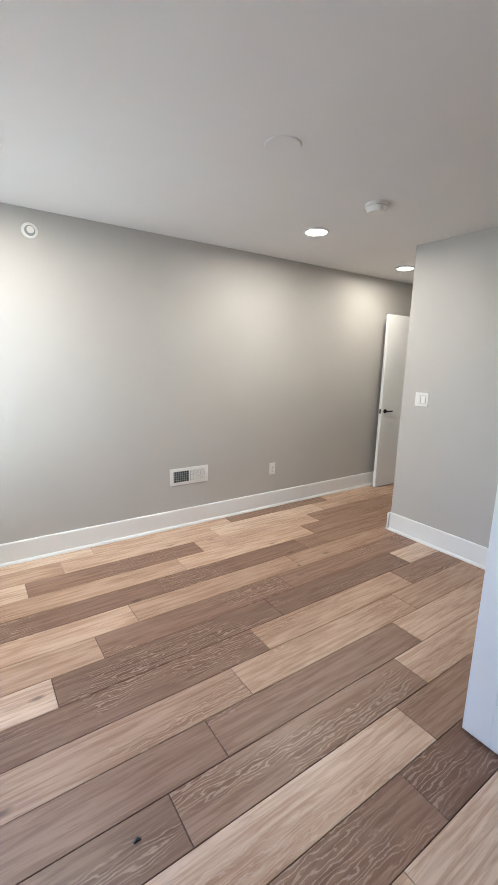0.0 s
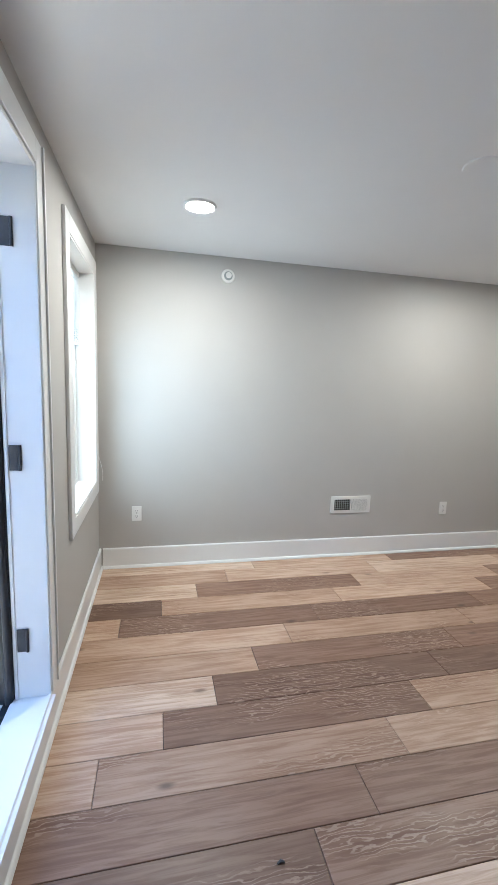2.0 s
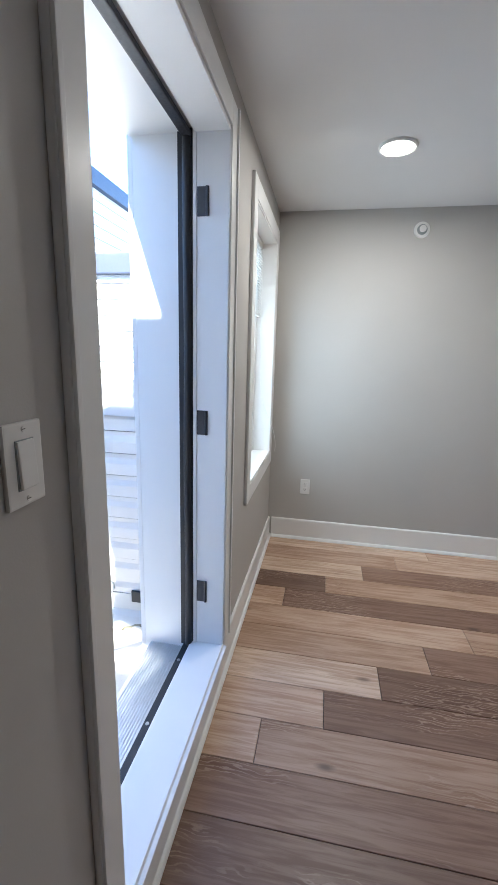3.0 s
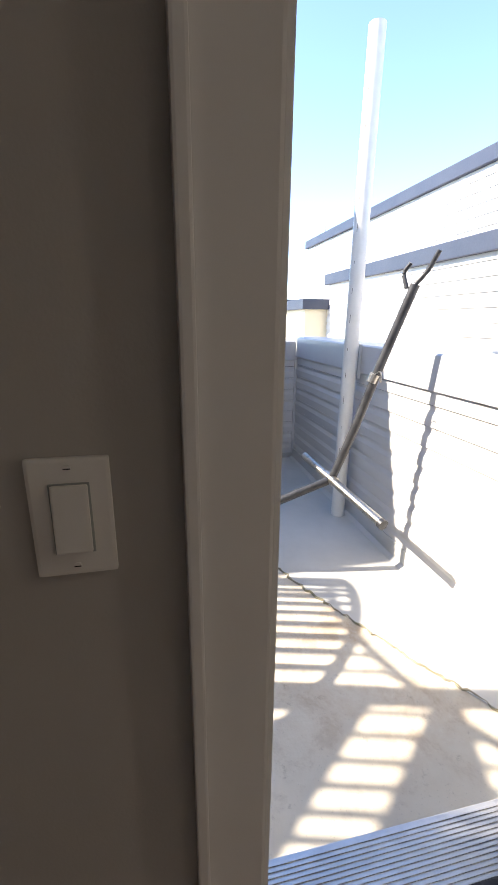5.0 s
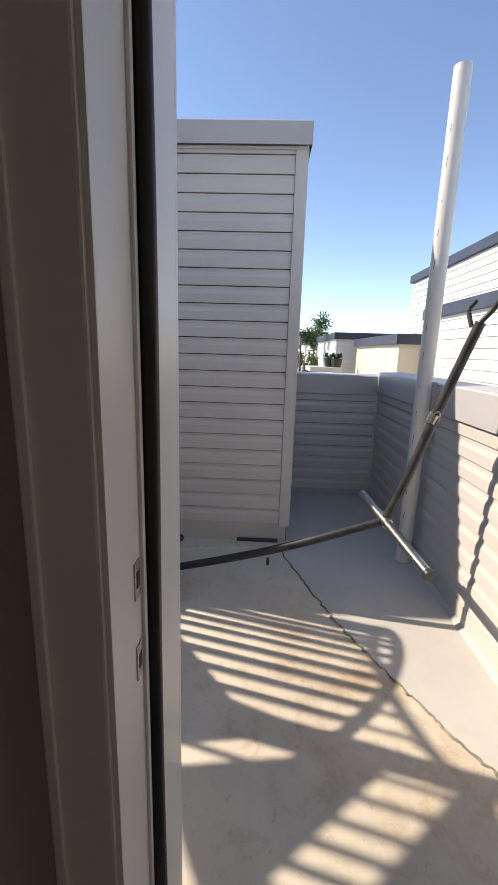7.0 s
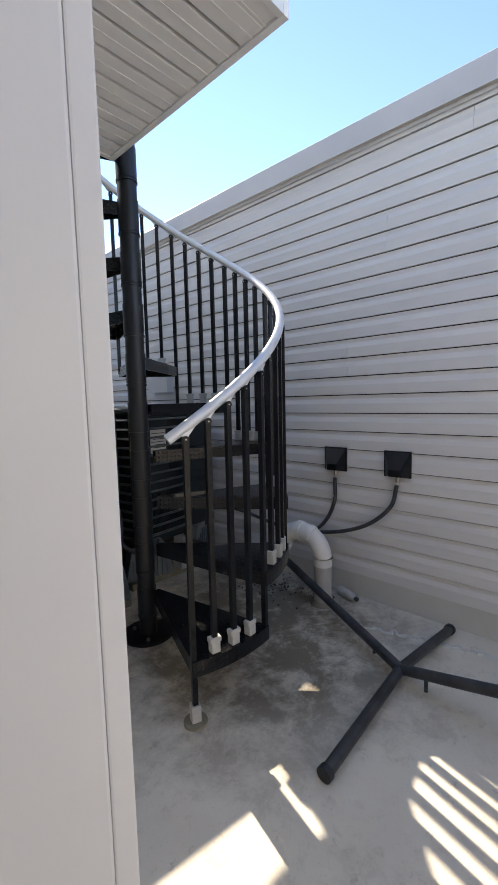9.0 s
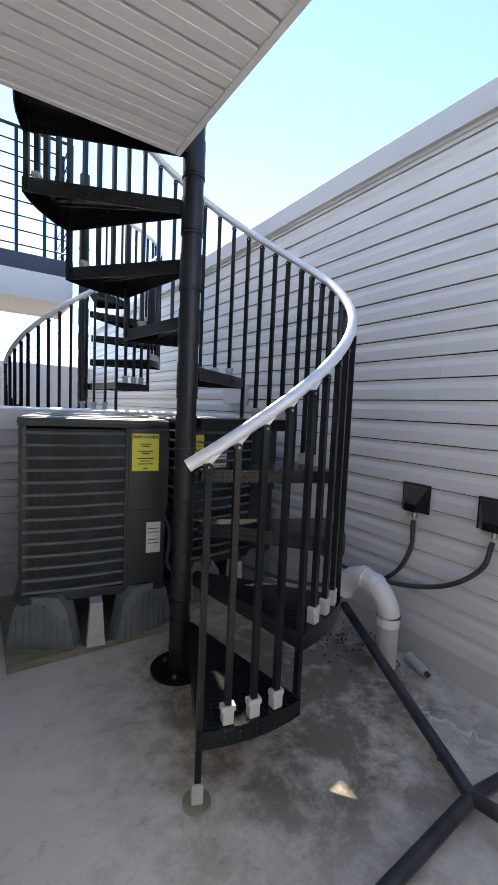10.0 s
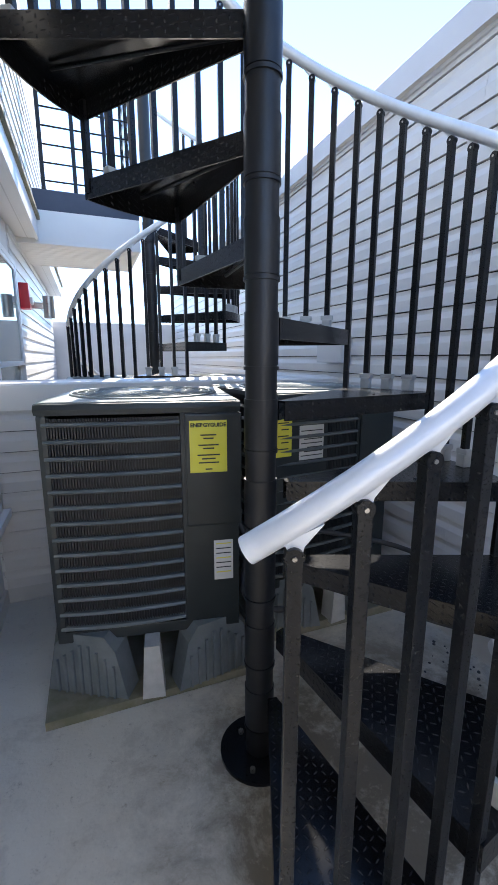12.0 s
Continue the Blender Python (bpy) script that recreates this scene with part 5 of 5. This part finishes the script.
def far_house(name, x0, x1, y0, y1, z0, z1, label, mat=WHITESID, cap=DCAP, lap=0.127):
    t = thing(name, label, "building", kind="structure")
    part("wall", box((x0, y0, z0), (x1, y1, z1)), mat, t)
    if mat is WHITESID:
        siding(t, (x0, y0 - 0.004), (x1, y0 - 0.004), max(z0, 0.6), z1, (0, -1, 0), mat, lap)
        siding(t, (x1 + 0.004, y0), (x1 + 0.004, y1), max(z0, 0.6), z1, (1, 0, 0), mat, lap)
    part("roof_edge", box((x0 - 0.06, y0 - 0.07, z1), (x1 + 0.07, y1, z1 + 0.16), 0.01), cap, t, "dark roof edge")
    return t


far_house("neighbour_house", -9.7, -2.2, 4.5, 8.5, -9, 3.12, "tall white clad neighbouring house with dark roof edge")
far_house("neighbour_annex", -6.4, 1.0, 3.7, 4.45, -9, 2.06, "lower white clad annex with dark roof edge")
far_house("cream_house", -9.5, -6.4, 3.3, 6.0, -9, 1.68, "low cream rendered house with dark roof edge", CREAM)
far_house("distant_house", -24, -10, 2.9, 9, -9, 1.85, "distant pale clad house with dark roof edge", lap=0.2)
far_house("distant_block", -48, -40, 2.5, 7, -9, 3.3, "distant flat roofed block", CREAM)
mast = thing("antenna", "thin white antenna on the neighbouring roof", "antenna")
part("mast", tube((-9.5, 4.8, 3.2), (-9.5, 4.8, 3.75), 0.015, seg=8), PVC, mast)


def tree(x, y, z, h, r, seed, name="tree", label="leafy green tree behind the terrace wall"):
    g = random.Random(seed)
    t = thing(name, label, "tree", at=(x, y, z))
    part("trunk", sweep(bmesh.new(), [(0, 0, 0), (0.05, 0.02, h * 0.4), (-0.03, 0.04, h * 0.75), (0, 0, h)], [0.14, 0.11, 0.07, 0.02], 10), BARK, t, "", True)
    bm = bmesh.new()
    tips = []
    for i in range(16):
        a, b = g.random() * 6.28, g.uniform(0.3, 1.0)
        tip = Vector((math.cos(a) * r * g.uniform(0.5, 1), math.sin(a) * r * g.uniform(0.5, 1), h * (0.45 + 0.6 * b)))
        sweep(bm, [(0, 0, h * 0.35 * b + h * 0.2), tip * 0.6 + Vector((0, 0, h * 0.15)), tip], [0.04, 0.025, 0.008], 6)
        tips.append(tip)
    part("limbs", bm, BARK, t, "", kind="stuff")
    vs, fs = [], []
    for tip in tips:
        for i in range(420):
            p = tip + Vector((g.gauss(0, 0.22), g.gauss(0, 0.22), g.gauss(0, 0.24))) * r * 0.75
            u = Vector((g.uniform(-1, 1), g.uniform(-1, 1), g.uniform(-1, 1))).normalized()
            w = u.cross(Vector((g.uniform(-1, 1), g.uniform(-1, 1), 0.3))).normalized()
            s = g.uniform(0.03, 0.07)
            k = len(vs)
            vs += [p - u * s, p + w * s * 0.45, p + u * s, p - w * s * 0.45]
            fs.append((k, k + 1, k + 2, k + 3))
    me = bpy.data.meshes.new("crown")
    me.from_pydata(vs, [], fs)
    me.materials.append(LEAF)
    ob = new("crown", me)
    ob.parent = t
    ob["kind"] = "stuff"


tree(-11.8, 2.05, -9, 11.35, 0.55, 3)
tree(-14.0, 2.35, -9, 11.1, 0.8, 8)
for i, (x, y, z) in enumerate(((-9.6, 3.0, 1.2), (-9.3, 3.12, 1.2))):
    p = thing("plant_pot", "dark plant pot with small green plant on the far ledge", "plant pot", at=(x, y - 0.3, z))
    part("pot", tube((0, 0, 0), (0, 0, 0.2), 0.1, 0.13, 20), SHELL, p)
    bm = bmesh.new()
    for k in range(60):
        a = rng.random() * 6.28
        v = [bm.verts.new(q) for q in ((0, 0, 0.18), (0.1 * math.cos(a), 0.1 * math.sin(a), 0.26 + rng.random() * 0.08), (0.13 * math.cos(a + 0.3), 0.13 * math.sin(a + 0.3), 0.24))]
        bm.faces.new(v)
    part("leaves", bm, LEAF, p, "", kind="stuff")
structure("far_ledge", box((-10.2, 2.2, 1.1), (-9.0, 2.9, 1.2)), MEMBRANE, "pale distant parapet ledge with plant pots")

# ---- floor planks ----
PW, PL = 0.199, 1.25
plank_meshes = {}
for n in range(-13, 13):
    y0 = 1.166 + PW * n
    y1 = min(y0 + PW, VY)
    y0c = max(y0, -1.6)
    if y1 - y0c < 0.02:
        continue
    xs = 0.926 + 0.25 * n
    k0 = math.floor((XI - xs) / PL)
    for k in range(k0, 6):
        xa, xb = max(xs + PL * k, XI), min(xs + PL * (k + 1), 5.6)
        if xb - xa < 0.02:
            continue
        if (xa > PX and y1 < 2.4) or (xa > 2.08 and y1 < 0.09):
            continue
        key = (round(xb - xa, 3), round(y1 - y0c, 3))
        if key not in plank_meshes:
            me = bpy.data.meshes.new("floor_plank")
            bm = box((0.0012, 0.0012, -0.012), (key[0] - 0.0012, key[1] - 0.0012, 0), 0)
            top = [e for e in bm.edges if all(v.co.z > -0.001 for v in e.verts)]
            bmesh.ops.bevel(bm, geom=top, offset=0.0016, segments=1, affect="EDGES")
            bm.to_mesh(me)
            bm.free()
            me.materials.append(PLANK)
            plank_meshes[key] = me
        ob = new("floor_plank", plank_meshes[key])
        ob.parent = floor
        ob.matrix_basis = Matrix.Translation((xa, y0c, 0))
spot = thing("floor_knot", "small dark dropped crumb on the floor planks", "debris", at=(0.785, 1.282, 0.0))
part("crumb", sweep(bmesh.new(), [(-0.012, 0, 0.002), (0, 0.004, 0.004), (0.012, 0, 0.002)], [0.003, 0.006, 0.003], 8), CABLE, spot)
